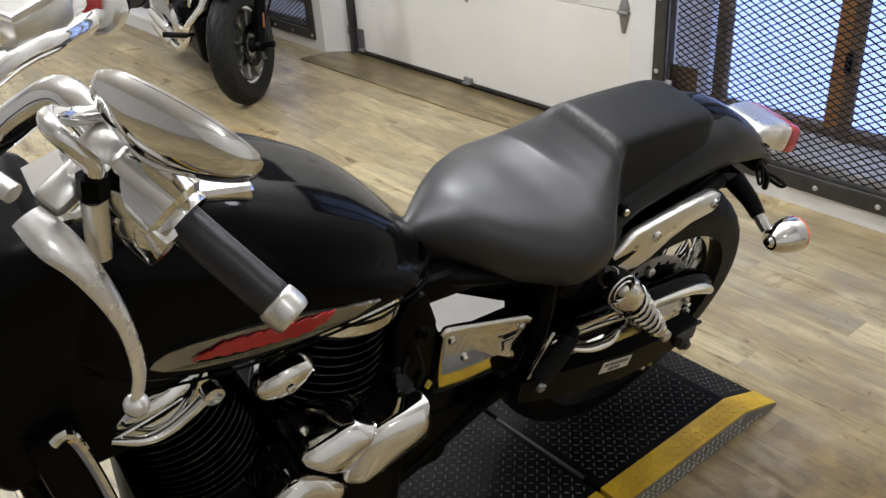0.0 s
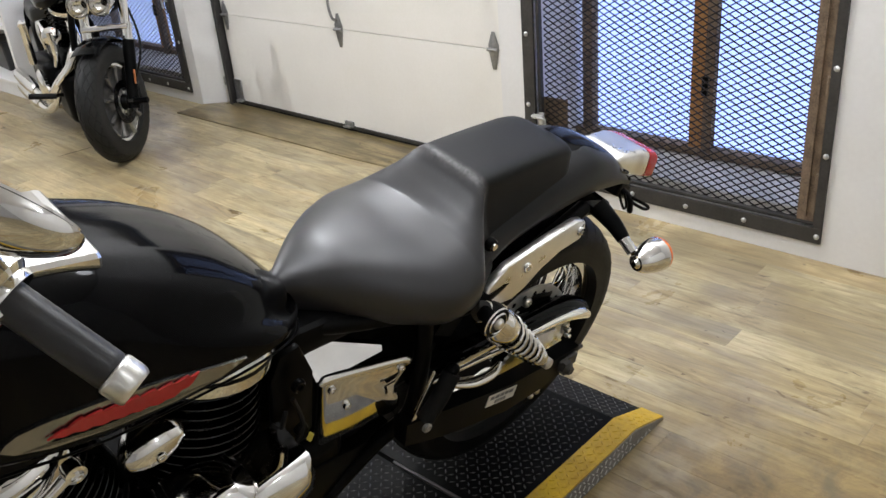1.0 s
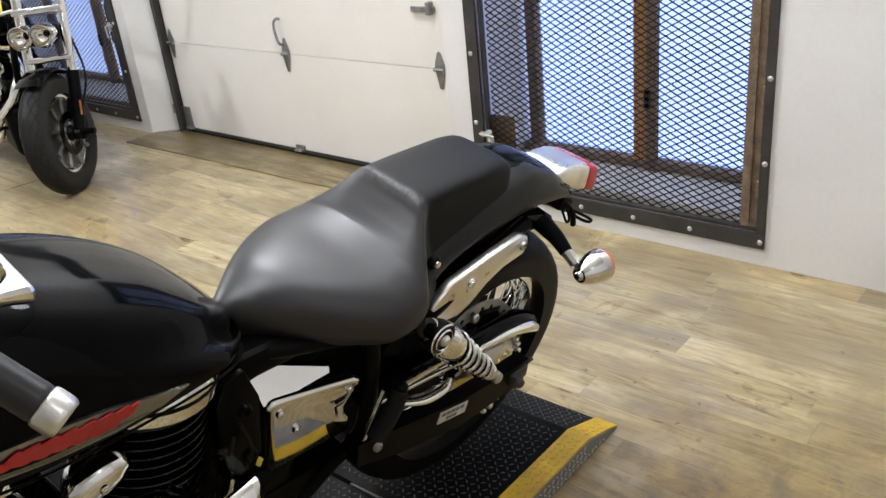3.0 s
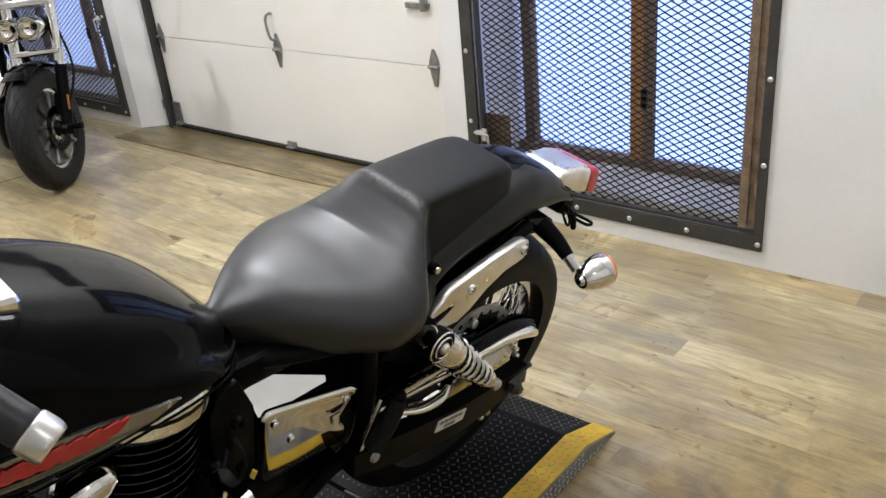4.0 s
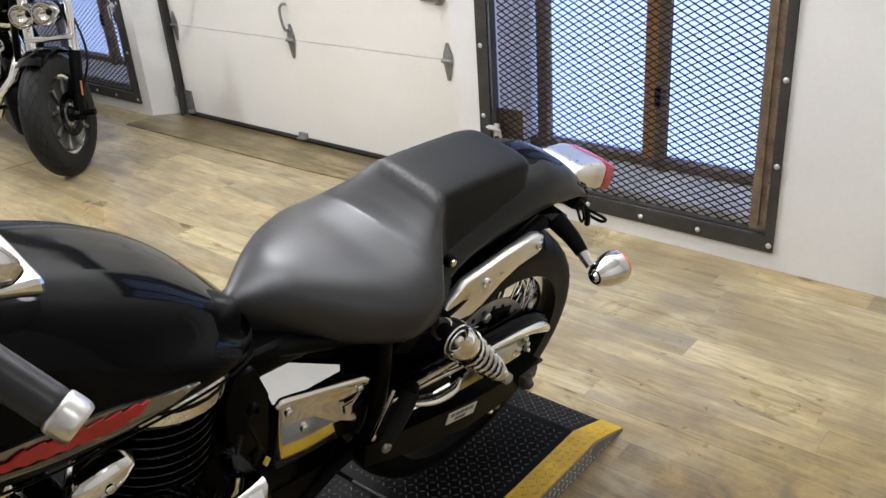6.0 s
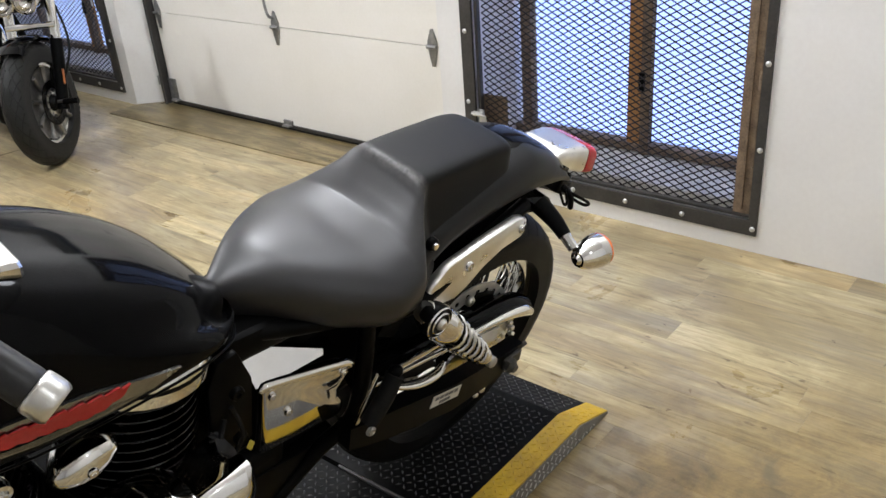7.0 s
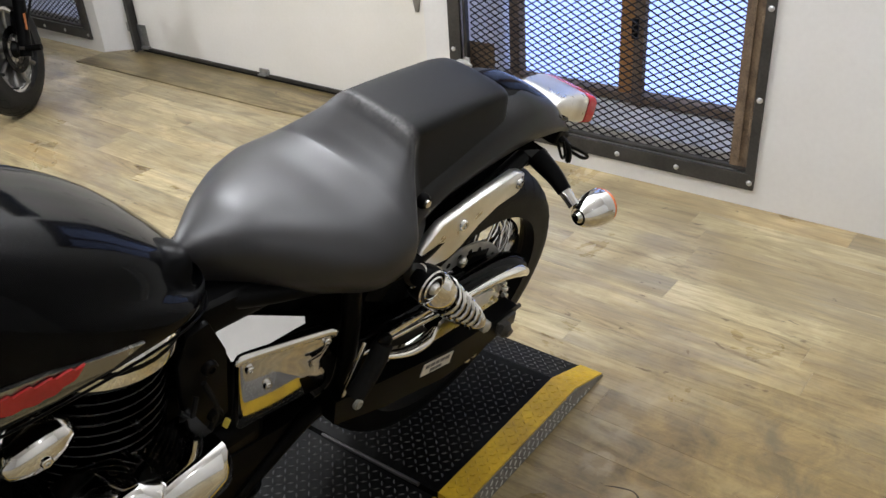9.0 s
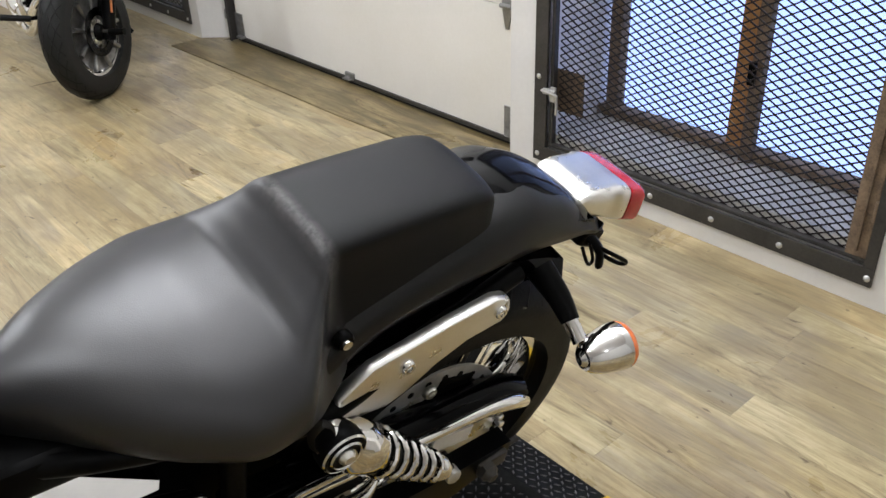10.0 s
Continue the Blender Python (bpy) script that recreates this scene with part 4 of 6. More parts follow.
    for side in (-1, 1):
        knob = part("seat_screw", b_lathe([(0.012, 0), (0.012, 0.008), (0.009, 0.012), (0, 0.012)], ax((-0.220, side * 0.101, 0.727), (0, side, 0)), 14), BLACK, seat, "black screw with bright head")
        part("screw_head", b_lathe([(0.0065, 0.012), (0.006, 0.015), (0, 0.0155)], ax((-0.220, side * 0.101, 0.727), (0, side, 0)), 12), CHROME, knob)

    # seat base and side skirts over the fender
    fk = [(-0.27, 0.720, 0.710, 0.112, 0.660, 0.116), (-0.15, 0.752, 0.740, 0.092, 0.694, 0.100), (0.0, 0.776, 0.760, 0.086, 0.704, 0.094), (0.07, 0.780, 0.762, 0.082, 0.700, 0.090), (0.14, 0.756, 0.740, 0.076, 0.684, 0.084), (0.20, 0.712, 0.698, 0.066, 0.664, 0.074), (0.25, 0.664, 0.654, 0.054, 0.636, 0.060), (0.285, 0.632, 0.626, 0.034, 0.618, 0.040)]
    fend = part("rear_fender", lofted(fk, 48, 0.006), PANEL, b, "satin black rear fender", smooth=60)
    gk = [(x, zc + 0.003, ze + 0.002, w * k, zb + 0.02, wb * k) for (x, zc, ze, w, zb, wb), k in zip([(x, *keyed(fk, x)) for x in (0.035, 0.06, 0.10, 0.14, 0.18, 0.205, 0.218)], (0.70, 0.80, 0.86, 0.90, 0.95, 0.97, 0.97))]
    part("tail_piece", lofted(gk, 30, 0.004), PAINT, fend, "gloss black fender top", smooth=60)
    inner = []
    for i in range(15):
        a = radians(60 + 85 * i / 14)
        inner.append([(-0.005 + rr * math.cos(a), y, 0.33 + rr * math.sin(a)) for y, rr in ((-0.085, 0.330), (-0.07, 0.352), (0, 0.358), (0.07, 0.352), (0.085, 0.330), (0.07, 0.345), (0, 0.350), (-0.07, 0.345))])
    part("inner_fender", b_loft(inner), PAINT, fend, "black inner mudguard")

    # tail lamp
    tail_rings = []
    for x, z, w, h in ((0.205, 0.690, 0.044, 0.006), (0.208, 0.690, 0.048, 0.011), (0.216, 0.690, 0.0515, 0.017), (0.240, 0.686, 0.053, 0.022), (0.264, 0.678, 0.054, 0.026), (0.284, 0.671, 0.055, 0.029), (0.287, 0.670, 0.057, 0.030), (0.310, 0.661, 0.058, 0.030)):
        ring = []
        for k in range(24):
            a = 2 * math.pi * k / 24
            c, s = math.cos(a), math.sin(a)
            ring.append((x + 0.25 * h * s * 0.6, 0.004 + w * math.copysign(abs(c) ** 0.33, c), z + h * math.copysign(abs(s) ** 0.33, s)))
        tail_rings.append(ring)
    tail = part("tail_lamp", b_loft(tail_rings), SATIN, b, "chrome tail lamp housing")
    lens_rings = [[(p[0] + dx, 0.004 + (p[1] - 0.004) * k, 0.661 - dx * 0.42 + (p[2] - 0.661) * k) for p in tail_rings[-1]] for dx, k in ((0.0, 1.02), (0.028, 1.03), (0.038, 0.98), (0.042, 0.84))]
    part("tail_lens", b_loft(lens_rings), RED, tail, "red tail lamp lens")
    part("tail_bracket", b_box((0.05, 0.06, 0.03), pose(0.268, 0.004, 0.648, 0, 25, 0), 0.006), BLACK, tail)
    plate = part("plate_bracket", b_box((0.05, 0.05, 0.035), pose(0.262, -0.02, 0.612, 0, 30, 0), 0.006), BLACK, b, "black number plate bracket with wire loops")
    part("bracket_arm", b_tube([(0.255, -0.035, 0.62), (0.268, -0.058, 0.598), (0.275, -0.062, 0.568)], 0.011, 10, 4, 0.6), BLACK, plate)
    part("wire_loop", b_tube([(0.262, -0.055, 0.606), (0.285, -0.072, 0.592), (0.308, -0.080, 0.576), (0.316, -0.080, 0.566), (0.304, -0.076, 0.568), (0.280, -0.066, 0.584), (0.262, -0.055, 0.600)], 0.0035, 8, 4), BLACK, plate)
    part("wire_loop", b_tube([(0.222, -0.06, 0.624), (0.236, -0.068, 0.592), (0.248, -0.066, 0.594), (0.238, -0.06, 0.624)], 0.0028, 8, 4), BLACK, plate)

    # turn signals on stalks
    for side in (-1, 1):
        sig = part("turn_signal", b_tube([(0.100, side * 0.088, 0.664), (0.102, side * 0.130, 0.646), (0.099, side * 0.160, 0.630)], 0.014, 12, 4, 1.0, [0.020, 0.016, 0.013]), BLACK, b, "chrome bullet turn signal with orange lens on a black stalk")
        part("stalk_collar", b_tube([(0.099, side * 0.160, 0.630), (0.097, side * 0.186, 0.616)], 0.0105, 14, 1), CHROME, sig, "chrome collar")
        m = ax((0.082, side * 0.204, 0.608), (1, side * 0.14, 0.02))
        part("base_ring", b_lathe([(0.0, -0.003), (0.006, -0.003), (0.009, 0.0), (0.0125, 0.005), (0, 0.005)], m, 24), CHROME, sig)
        part("shell", b_lathe([(0.0155, 0.003), (0.020, 0.008), (0.0265, 0.022), (0.0305, 0.038), (0.0325, 0.052), (0.0325, 0.062), (0.030, 0.064)], m, 28), CHROME, sig, "chrome shell")
        part("lens", b_lathe([(0.032, 0.060), (0.0325, 0.064), (0.030, 0.070), (0.020, 0.076), (0, 0.078)], m, 28), ORANGE, sig, "orange lens")

    # frame tubes
    tubes = [[(-0.53, 0.060, 0.690), (-0.47, 0.080, 0.680), (-0.36, 0.10, 0.655), (-0.26, 0.118, 0.632), (-0.10, 0.105, 0.660), (0.06, 0.085, 0.675)],
             [(-0.352, 0.105, 0.650), (-0.356, 0.112, 0.55), (-0.372, 0.112, 0.445), (-0.420, 0.085, 0.375), (-0.515, 0.072, 0.295), (-0.62, 0.072, 0.245), (-0.95, 0.09, 0.20), (-1.06, 0.085, 0.27), (-1.10, 0.05, 0.50), (-1.12, 0.02, 0.78)]]
    frame_ob = part("frame", b_tube([(-1.12, 0, 0.84), (-0.95, 0, 0.76), (-0.70, 0, 0.72), (-0.56, 0, 0.68)], 0.028, 12), BLACK, b, "black tubular frame")
    for side in (-1, 1):
        for t in tubes:
            part("tube", b_tube([(x, side * y, z) for x, y, z in t], 0.0145, 12), BLACK, frame_ob)
    part("lower_cover", b_plate([(-0.380, 0.400), (-0.390, 0.390), (-0.430, 0.360), (-0.520, 0.292), (-0.62, 0.245), (-0.80, 0.225), (-0.80, 0.43), (-0.66, 0.43), (-0.56, 0.40), (-0.44, 0.385)], 0.03, Matrix(((1, 0, 0, 0), (0, 0, -1, -0.050), (0, 1, 0, 0), (0, 0, 0, 1))), 0.006), BLACK, frame_ob, "black lower cover below the side box")
    part("belly_panel", b_plate([(-0.366, 0.470), (-0.366, 0.400), (-0.425, 0.345), (-0.52, 0.275), (-0.64, 0.235), (-0.64, 0.470)], 0.02, Matrix(((1, 0, 0, 0), (0, 0, -1, -0.028), (0, 1, 0, 0), (0, 0, 0, 1))), 0.004), BLACK, frame_ob, "black panel behind the side box")
    mount = part("engine_mount", b_plate([(-0.612, 0.700), (-0.580, 0.704), (-0.556, 0.640), (-0.556, 0.520), (-0.600, 0.500), (-0.625, 0.560), (-0.628, 0.660)], 0.012, Matrix(((1, 0, 0, 0), (0, 0, -1, -0.078), (0, 1, 0, 0), (0, 0, 0, 1))), 0.003), BLACK, frame_ob, "black engine mount bracket")
    part("inner_case", b_box((0.16, 0.14, 0.24), pose(-0.575, 0.015, 0.555), 0.02), BLACK, frame_ob)
    part("seat_base", b_box((0.34, 0.15, 0.05), pose(-0.42, 0, 0.672, 0, 4, 0), 0.012), BLACK, frame_ob)
    part("rear_inner_body", b_box((0.26, 0.15, 0.20), pose(-0.38, 0.02, 0.53), 0.02), BLACK, frame_ob)

    # side covers, near side
    def lean(y0, k):
        return Matrix(((1, 0, 0, 0), (-k, -0.055, -1, y0 - 0.47 * k + 0.033), (0, 1, 0, 0), (0, 0, 0, 1)))
    box = part("side_box", b_plate([(-0.537, 0.443), (-0.537, 0.596), (-0.530, 0.606), (-0.402, 0.590), (-0.390, 0.582), (-0.387, 0.560), (-0.402, 0.530), (-0.402, 0.510), (-0.391, 0.494), (-0.391, 0.462)], 0.026, lean(-0.076, 0.20), 0.011), CHROME, b, "polished chrome side cover box")
    part("box_top", b_loft([[(-0.538, -0.078, z), (-0.394, -0.100, z - 0.010), (-0.394, -0.050, z - 0.004), (-0.530, -0.040, z + 0.006)] for z in (0.598, 0.586)]), BLACK, box, "black box top", smooth=20)
    part("box_lip", b_tube([(-0.537, -0.084, 0.598), (-0.528, -0.087, 0.603), (-0.466, -0.099, 0.596), (-0.404, -0.112, 0.588), (-0.392, -0.114, 0.580)], 0.008, 12, 4), CHROME, box, "rolled chrome upper lip")
    for x, z in ((-0.404, 0.572), (-0.522, 0.580), (-0.494, 0.530)):
        bolt(box, (x, -0.102 - 0.20 * (x + 0.47) + 0.055 * (0.6 - z), z), (-0.20, -1, -0.055), 0.007)
    part("upper_cover", b_loft([[(-0.549, -0.038 + o, 0.652), (-0.546, -0.080 + o, 0.606), (-0.536, -0.084 + o, 0.604), (-0.430, -0.092 + o, 0.610), (-0.426, -0.086 + o, 0.616), (-0.520, -0.042 + o, 0.646)] for o in (-0.004, 0.010)]), CHROME, b, "chrome triangular upper side cover", smooth=20)

    # passenger foot peg and its bracket
    ring = [(-0.322, -0.138, 0.505), (-0.295, -0.140, 0.484), (-0.245, -0.140, 0.458), (-0.195, -0.138, 0.448), (-0.172, -0.134, 0.460)]
    br = part("peg_bracket", b_tube(ring, 0.009, 12, 5, 0.7, [0.004, 0.008, 0.011, 0.010, 0.004]), CHROME, b, "chrome passenger foot peg bracket")
    part("bracket_bar", b_plate([(-0.320, 0.540), (-0.250, 0.532), (-0.190, 0.520), (-0.178, 0.498), (-0.200, 0.500), (-0.300, 0.514)], 0.010, Matrix(((1, 0, 0, 0), (0, -0.25, -1, 0.002), (0, 1, 0, 0), (0, 0, 0, 1))), 0.003), CHROME, br, "flat chrome bar")
    part("bracket_web", b_plate([(-0.33, 0.520), (-0.29, 0.486), (-0.24, 0.462), (-0.185, 0.458), (-0.21, 0.49), (-0.29, 0.52)], 0.006, Matrix(((1, 0, 0, 0), (0, 0, -1, -0.122), (0, 1, 0, 0), (0, 0, 0, 1)))), BLACK, br)
    part("heel_plate", b_plate([(-0.398, 0.470), (-0.390, 0.468), (-0.352, 0.548), (-0.356, 0.558)], 0.006, Matrix(((1, 0, 0, 0), (0, 0, -1, -0.140), (0, 1, 0, 0), (0, 0, 0, 1))), 0.001), CHROME, br, "narrow chrome heel plate")
    peg = part("foot_peg", b_tube([(-0.330, -0.156, 0.548), (-0.352, -0.160, 0.515), (-0.385, -0.160, 0.476)], 0.016, 12, 4, 0.8), RUBBER, b, "folded black rubber foot peg")
    part("peg_pivot", b_ball((-0.324, -0.152, 0.548), (0.014, 0.012, 0.011)), BLACK, peg)
    part("peg_tip", b_lathe([(0.009, 0), (0.009, 0.005), (0.006, 0.007), (0.003, 0.005), (0, 0.005)], ax((-0.390, -0.170, 0.474), (0, -1, 0)), 16), DGALV, peg)

    # tank
    tk = [(-1.075, 0.935, 0.920, 0.030, 0.850, 0.040), (-1.04, 0.965, 0.940, 0.075, 0.815, 0.095), (-0.97, 0.982, 0.940, 0.110, 0.795, 0.132), (-0.87, 0.974, 0.925, 0.128, 0.786, 0.150), (-0.77, 0.938, 0.892, 0.130, 0.784, 0.154), (-0.69, 0.894, 0.856, 0.122, 0.780, 0.148), (-0.635, 0.850, 0.824, 0.106, 0.772, 0.134), (-0.595, 0.808, 0.790, 0.082, 0.760, 0.104), (-0.568, 0.774, 0.764, 0.052, 0.744, 0.066), (-0.556, 0.756, 0.752, 0.028, 0.734, 0.036)]
    tank = part("fuel_tank", lofted(tk, 60, 0.020), PAINT, b, "gloss black teardrop fuel tank", smooth=70)
    part("tank_seam", b_tube([(-1.0, -0.126, 0.786), (-0.87, -0.146, 0.779), (-0.70, -0.144, 0.773), (-0.61, -0.116, 0.756), (-0.57, -0.070, 0.736)], 0.0018, 8, 6), BLACK, tank, "thin seam under the tank")
    def side_y(x, z):
        zc, ze, w, zb, wb = keyed(tk, x)
        f = min(max((ze - 0.02 - z) / (ze - 0.032 - zb), 0), 1)
        return -(w + (wb - w) * f + 0.016 * f * (1 - f)) + 0.001
    def on_flank(outline, lift, depth):
        bm = bmesh.new()
        fr = [bm.verts.new((x, side_y(x, z) - lift, z)) for x, z in outline]
        bk = [bm.verts.new((x, side_y(x, z) - lift + depth, z)) for x, z in outline]
        bm.faces.new(fr), bm.faces.new(bk[::-1])
        for i in range(len(fr)):
            bm.faces.new((fr[i], fr[(i + 1) % len(fr)], bk[(i + 1) % len(fr)], bk[i]))
        return bm
    badge = part("tank_badge", on_flank([(-0.975, 0.823), (-0.968, 0.831), (-0.956, 0.838), (-0.93, 0.843), (-0.87, 0.842), (-0.80, 0.831), (-0.735, 0.813), (-0.700, 0.803), (-0.740, 0.800), (-0.80, 0.800), (-0.87, 0.804), (-0.93, 0.809), (-0.962, 0.815)], 0.007, 0.012), BADGES, tank, "long silver badge with red lettering shape", smooth=20)
    upper, lower = [], []
    for i in range(33):
        x = -0.922 + i * 0.0049
        mid = 0.8290 - 0.030 * (i / 32) ** 1.15 * 0.6
        k = min(1.0, 0.25 + i / 7)
        upper.append((x + (0.002 if i % 4 == 1 else 0), mid - 0.0068 + 0.0136 * k + (0.0014, 0.0020, -0.0008, 0.0004)[i % 4] + 0.004 * (i / 32)))
        lower.append((x - 0.010, mid - 0.0068 + 0.011 * max(0, (i - 24) / 8) ** 1.5 + (0.0, 0.0014, 0.0002, -0.0008)[i % 4]))
    part("badge_mark", on_flank(upper + lower[::-1], 0.0092, 0.003), BADGER, badge, "red enamel shape", smooth=20)
    console = part("tank_console", b_loft([[(x, -w, z), (x, -w * 0.93, z + 0.004), (x, 0, z + 0.006), (x, w * 0.93, z + 0.004), (x, w, z), (x, w, z - 0.012), (x, -w, z - 0.012)] for x, w, z in ((-1.03, 0.048, 0.972), (-0.97, 0.062, 0.980), (-0.90, 0.073, 0.974), (-0.85, 0.076, 0.966), (-0.823, 0.077, 0.961), (-0.819, 0.074, 0.959))]), CHROME, tank, "chrome console plate on top of the tank", smooth=25)
    part("key_lock", b_lathe([(0.011, 0), (0.011, 0.006), (0.008, 0.008), (0, 0.008)], ax((-0.842, -0.022, 0.970), (0.25, 0, 1)), 18), SATIN, console)
    part("speedometer", b_lathe([(0.040, 0), (0.044, 0.012), (0.040, 0.020), (0.036, 0.020), (0.034, 0.016), (0, 0.016)], ax((-0.945, 0, 0.990), (0.15, 0, 1)), 28), CHROME, console, "chrome speedometer rim")
    part("fuel_cap", b_lathe([(0.024, 0), (0.026, 0.008), (0.020, 0.014), (0, 0.016)], ax((-0.862, -0.012, 0.976), (0.3, 0, 1)), 24), CHROME, console)

    # engine
    eng = part("engine", b_join(b_box((0.40, 0.25, 0.30), pose(-0.80, 0, 0.37), 0.04, 3), b_box((0.22, 0.17, 0.22), pose(-0.58, 0.01, 0.335), 0.03, 3)), BLACK, b, "black V-twin engine with chrome covers")
    finned_cylinder(b, (-0.730, -0.022, 0.47), (-0.692, -0.022, 0.735), 0.094, 15, "black finned rear cylinder")
    finned_cylinder(b, (-0.890, -0.022, 0.49), (-0.962, -0.022, 0.725), 0.094, 15, "black finned front cylinder")
    for p, d in (((-0.690, -0.022, 0.735), (0.14, 0, 0.99)), ((-0.966, -0.022, 0.728), (-0.29, 0, 0.95))):
        m = ax(p, d)
        head = part("cylinder_head", b_lathe([(0.094, -0.026), (0.098, -0.022), (0.098, 0.006), (0.088, 0.018), (0.05, 0.026), (0, 0.028)], m, 32), CHROME, eng, "chrome head cover")
        part("head_joint", b_lathe([(0.0965, -0.005), (0.0990, -0.004), (0.0990, 0.002), (0.0965, 0.003)], m, 32, cap=False), BLACK, head, "black joint line")
        for a in range(4):
            q = m @ Vector((0.084 * math.cos(a * 1.57 + 0.7), 0.084 * math.sin(a * 1.57 + 0.7), 0.016))
            bolt(head, q, d, 0.008)
    trim = part("head_trim", b_tube([(-1.027, -0.125, 0.726), (-0.993, -0.125, 0.704), (-0.963, -0.125, 0.704), (-0.931, -0.125, 0.721), (-0.910, -0.125, 0.738)], 0.008, 12, 6, 0.9, [0.004, 0.007, 0.008, 0.008, 0.009]), CHROME, eng, "curved chrome head trim with a bolt eye")
    part("trim_eye", b_lathe([(0.005, -0.008), (0.0125, -0.008), (0.0135, 0.0), (0.0125, 0.009), (0.008, 0.010), (0.0075, 0.003), (0.0, 0.003)], ax((-0.910, -0.127, 0.738), (0, -1, 0)), 20), CHROME, eng)
    part("trim_blade", b_tube([(-1.022, -0.118, 0.719), (-0.986, -0.118, 0.727), (-0.941, -0.118, 0.740)], 0.0035, 10, 5, 0.6), CHROME, eng, "thin chrome blade")
    part("trim_plate", b_plate([(-1.030, 0.740), (-1.003, 0.745), (-0.944, 0.721), (-0.987, 0.695), (-1.019, 0.702)], 0.008, Matrix(((1, 0, 0, 0), (0, 0, -1, -0.092), (0, 1, 0, 0), (0, 0, 0, 1))), 0.002), DGALV, eng, "dull plate over the front cylinder")
    horn = part("side_cap", b_loft([[(-0.812 + r * math.cos(2 * math.pi * k / 20) * 1.0, -0.102 - h, 0.690 + 0.62 * r * math.sin(2 * math.pi * k / 20) + 0.12 * r * math.cos(2 * math.pi * k / 20)) for k in range(20)] for r, h in ((0.030, -0.02), (0.042, 0.0), (0.043, 0.010), (0.036, 0.022), (0.020, 0.028), (0.004, 0.030))]), CHROME, eng, "oval chrome cap between the cylinders")
    bolt(horn, (-0.812, -0.130, 0.690), (0, -1, 0), 0.007)
    # crankcase covers: wing-shaped, with a ridge along each
    def wing(outline, a, c, y):
        a, c = Vector((a[0], 0, a[1])), Vector((c[0], 0, c[1]))
        path = smooth_path([(x, 0, z) for x, z in outline + [outline[0]]], 4)[:-1]
        rings = []
        for k, h in ((0.98, -0.07), (1.0, -0.004), (0.985, 0.003), (0.90, 0.009), (0.45, 0.019), (0.16, 0.0235), (0.02, 0.0245)):
            ring = []
            for p in path:
                f = min(max((p - a).dot(c - a) / (c - a).length_squared, 0), 1)
                q = a + (c - a) * f
                v = q + (p - q) * k
                ring.append((v.x, -y - h, v.z))
            rings.append(ring)
        return b_loft(rings)
    for outline, a, c, y, lab in (([(-0.626, 0.594), (-0.618, 0.565), (-0.617, 0.535), (-0.626, 0.510), (-0.68, 0.492), (-0.738, 0.487), (-0.760, 0.512), (-0.742, 0.548), (-0.722, 0.576), (-0.690, 0.588)], (-0.735, 0.515), (-0.645, 0.565), 0.172, "chrome clutch cover with a ridge"),
                                  ([(-0.706, 0.590), (-0.714, 0.552), (-0.748, 0.509), (-0.785, 0.535), (-0.818, 0.585), (-0.771, 0.602), (-0.738, 0.607)], (-0.785, 0.565), (-0.725, 0.585), 0.162, "chrome generator cover"),
                                  ([(-0.754, 0.496), (-0.772, 0.462), (-0.826, 0.466), (-0.880, 0.520), (-0.840, 0.553), (-0.800, 0.545)], (-0.85, 0.515), (-0.785, 0.500), 0.172, "chrome front case cover")):
        cov = part("engine_cover", wing(outline, a, c, y), CHROME, eng, lab, smooth=60)
        bolt(cov, (outline[4][0] * 0.6 + a[0] * 0.4, -y - 0.008, outline[4][1] * 0.6 + a[1] * 0.4), (0, -1, 0), 0.006)
    part("radiator", b_box((0.050, 0.24, 0.46), pose(-1.058, 0, 0.53, 0, -6, 0), 0.008), BLACK, b, "black radiator")
    part("head_cover", b_box((0.20, 0.20, 0.30), pose(-1.075, 0, 0.82, 0, -12, 0), 0.03, 3), BLACK, b, "black steering head cover")
    part("wiring_cover", b_box((0.16, 0.21, 0.16), pose(-0.99, 0, 0.74, 0, 0, 0), 0.02, 3), BLACK, b, "black wiring cover")
    for y in (-0.130, 0.130):
        part("radiator_trim", b_tube([(-1.080, y, 0.765), (-1.064, y, 0.768), (-1.050, y, 0.70), (-1.036, y, 0.58), (-1.028, y, 0.45)], 0.007, 8, 4), CHROME, b, "chrome radiator edge strip")
    for x, y, z in ((-0.598, -0.102, 0.655), (-0.592, -0.100, 0.560)):
        bolt(eng, (x, y - 0.006, z), (0, -1, 0), 0.011, BLACK)
    for k, pts in enumerate(([(-0.640, -0.105, 0.600), (-0.625, -0.118, 0.575), (-0.632, -0.118, 0.545), (-0.650, -0.11, 0.53)], [(-0.615, -0.105, 0.610), (-0.636, -0.120, 0.580), (-0.640, -0.118, 0.555)], [(-0.60, -0.100, 0.62), (-0.59, -0.112, 0.57), (-0.61, -0.112, 0.53)])):
        part("cable", b_tube(pts, 0.0038, 8), RUBBER, b, "thin black cable beside the engine")
    part("yellow_tag", b_box((0.004, 0.008, 0.014), pose(-0.583, -0.120, 0.546, 10, 20, 20), 0.001), YTAG, b, "small yellow cable tag")
    # foot control and side stand
    part("shift_pedal", b_tube([(-0.74, -0.15, 0.30), (-0.86, -0.17, 0.27), (-0.98, -0.18, 0.29)], 0.009, 10), CHROME, b, "chrome shift pedal")
    stand = part("side_stand", b_tube([(-0.66, -0.11, 0.22), (-0.60, -0.18, 0.12), (-0.585, -0.245, 0.052)], 0.011, 10), BLACK, b, "black side stand")
    part("stand_foot", b_box((0.05, 0.04, 0.008), pose(-0.585, -0.25, 0.048, -10), 0.002), BLACK, stand)

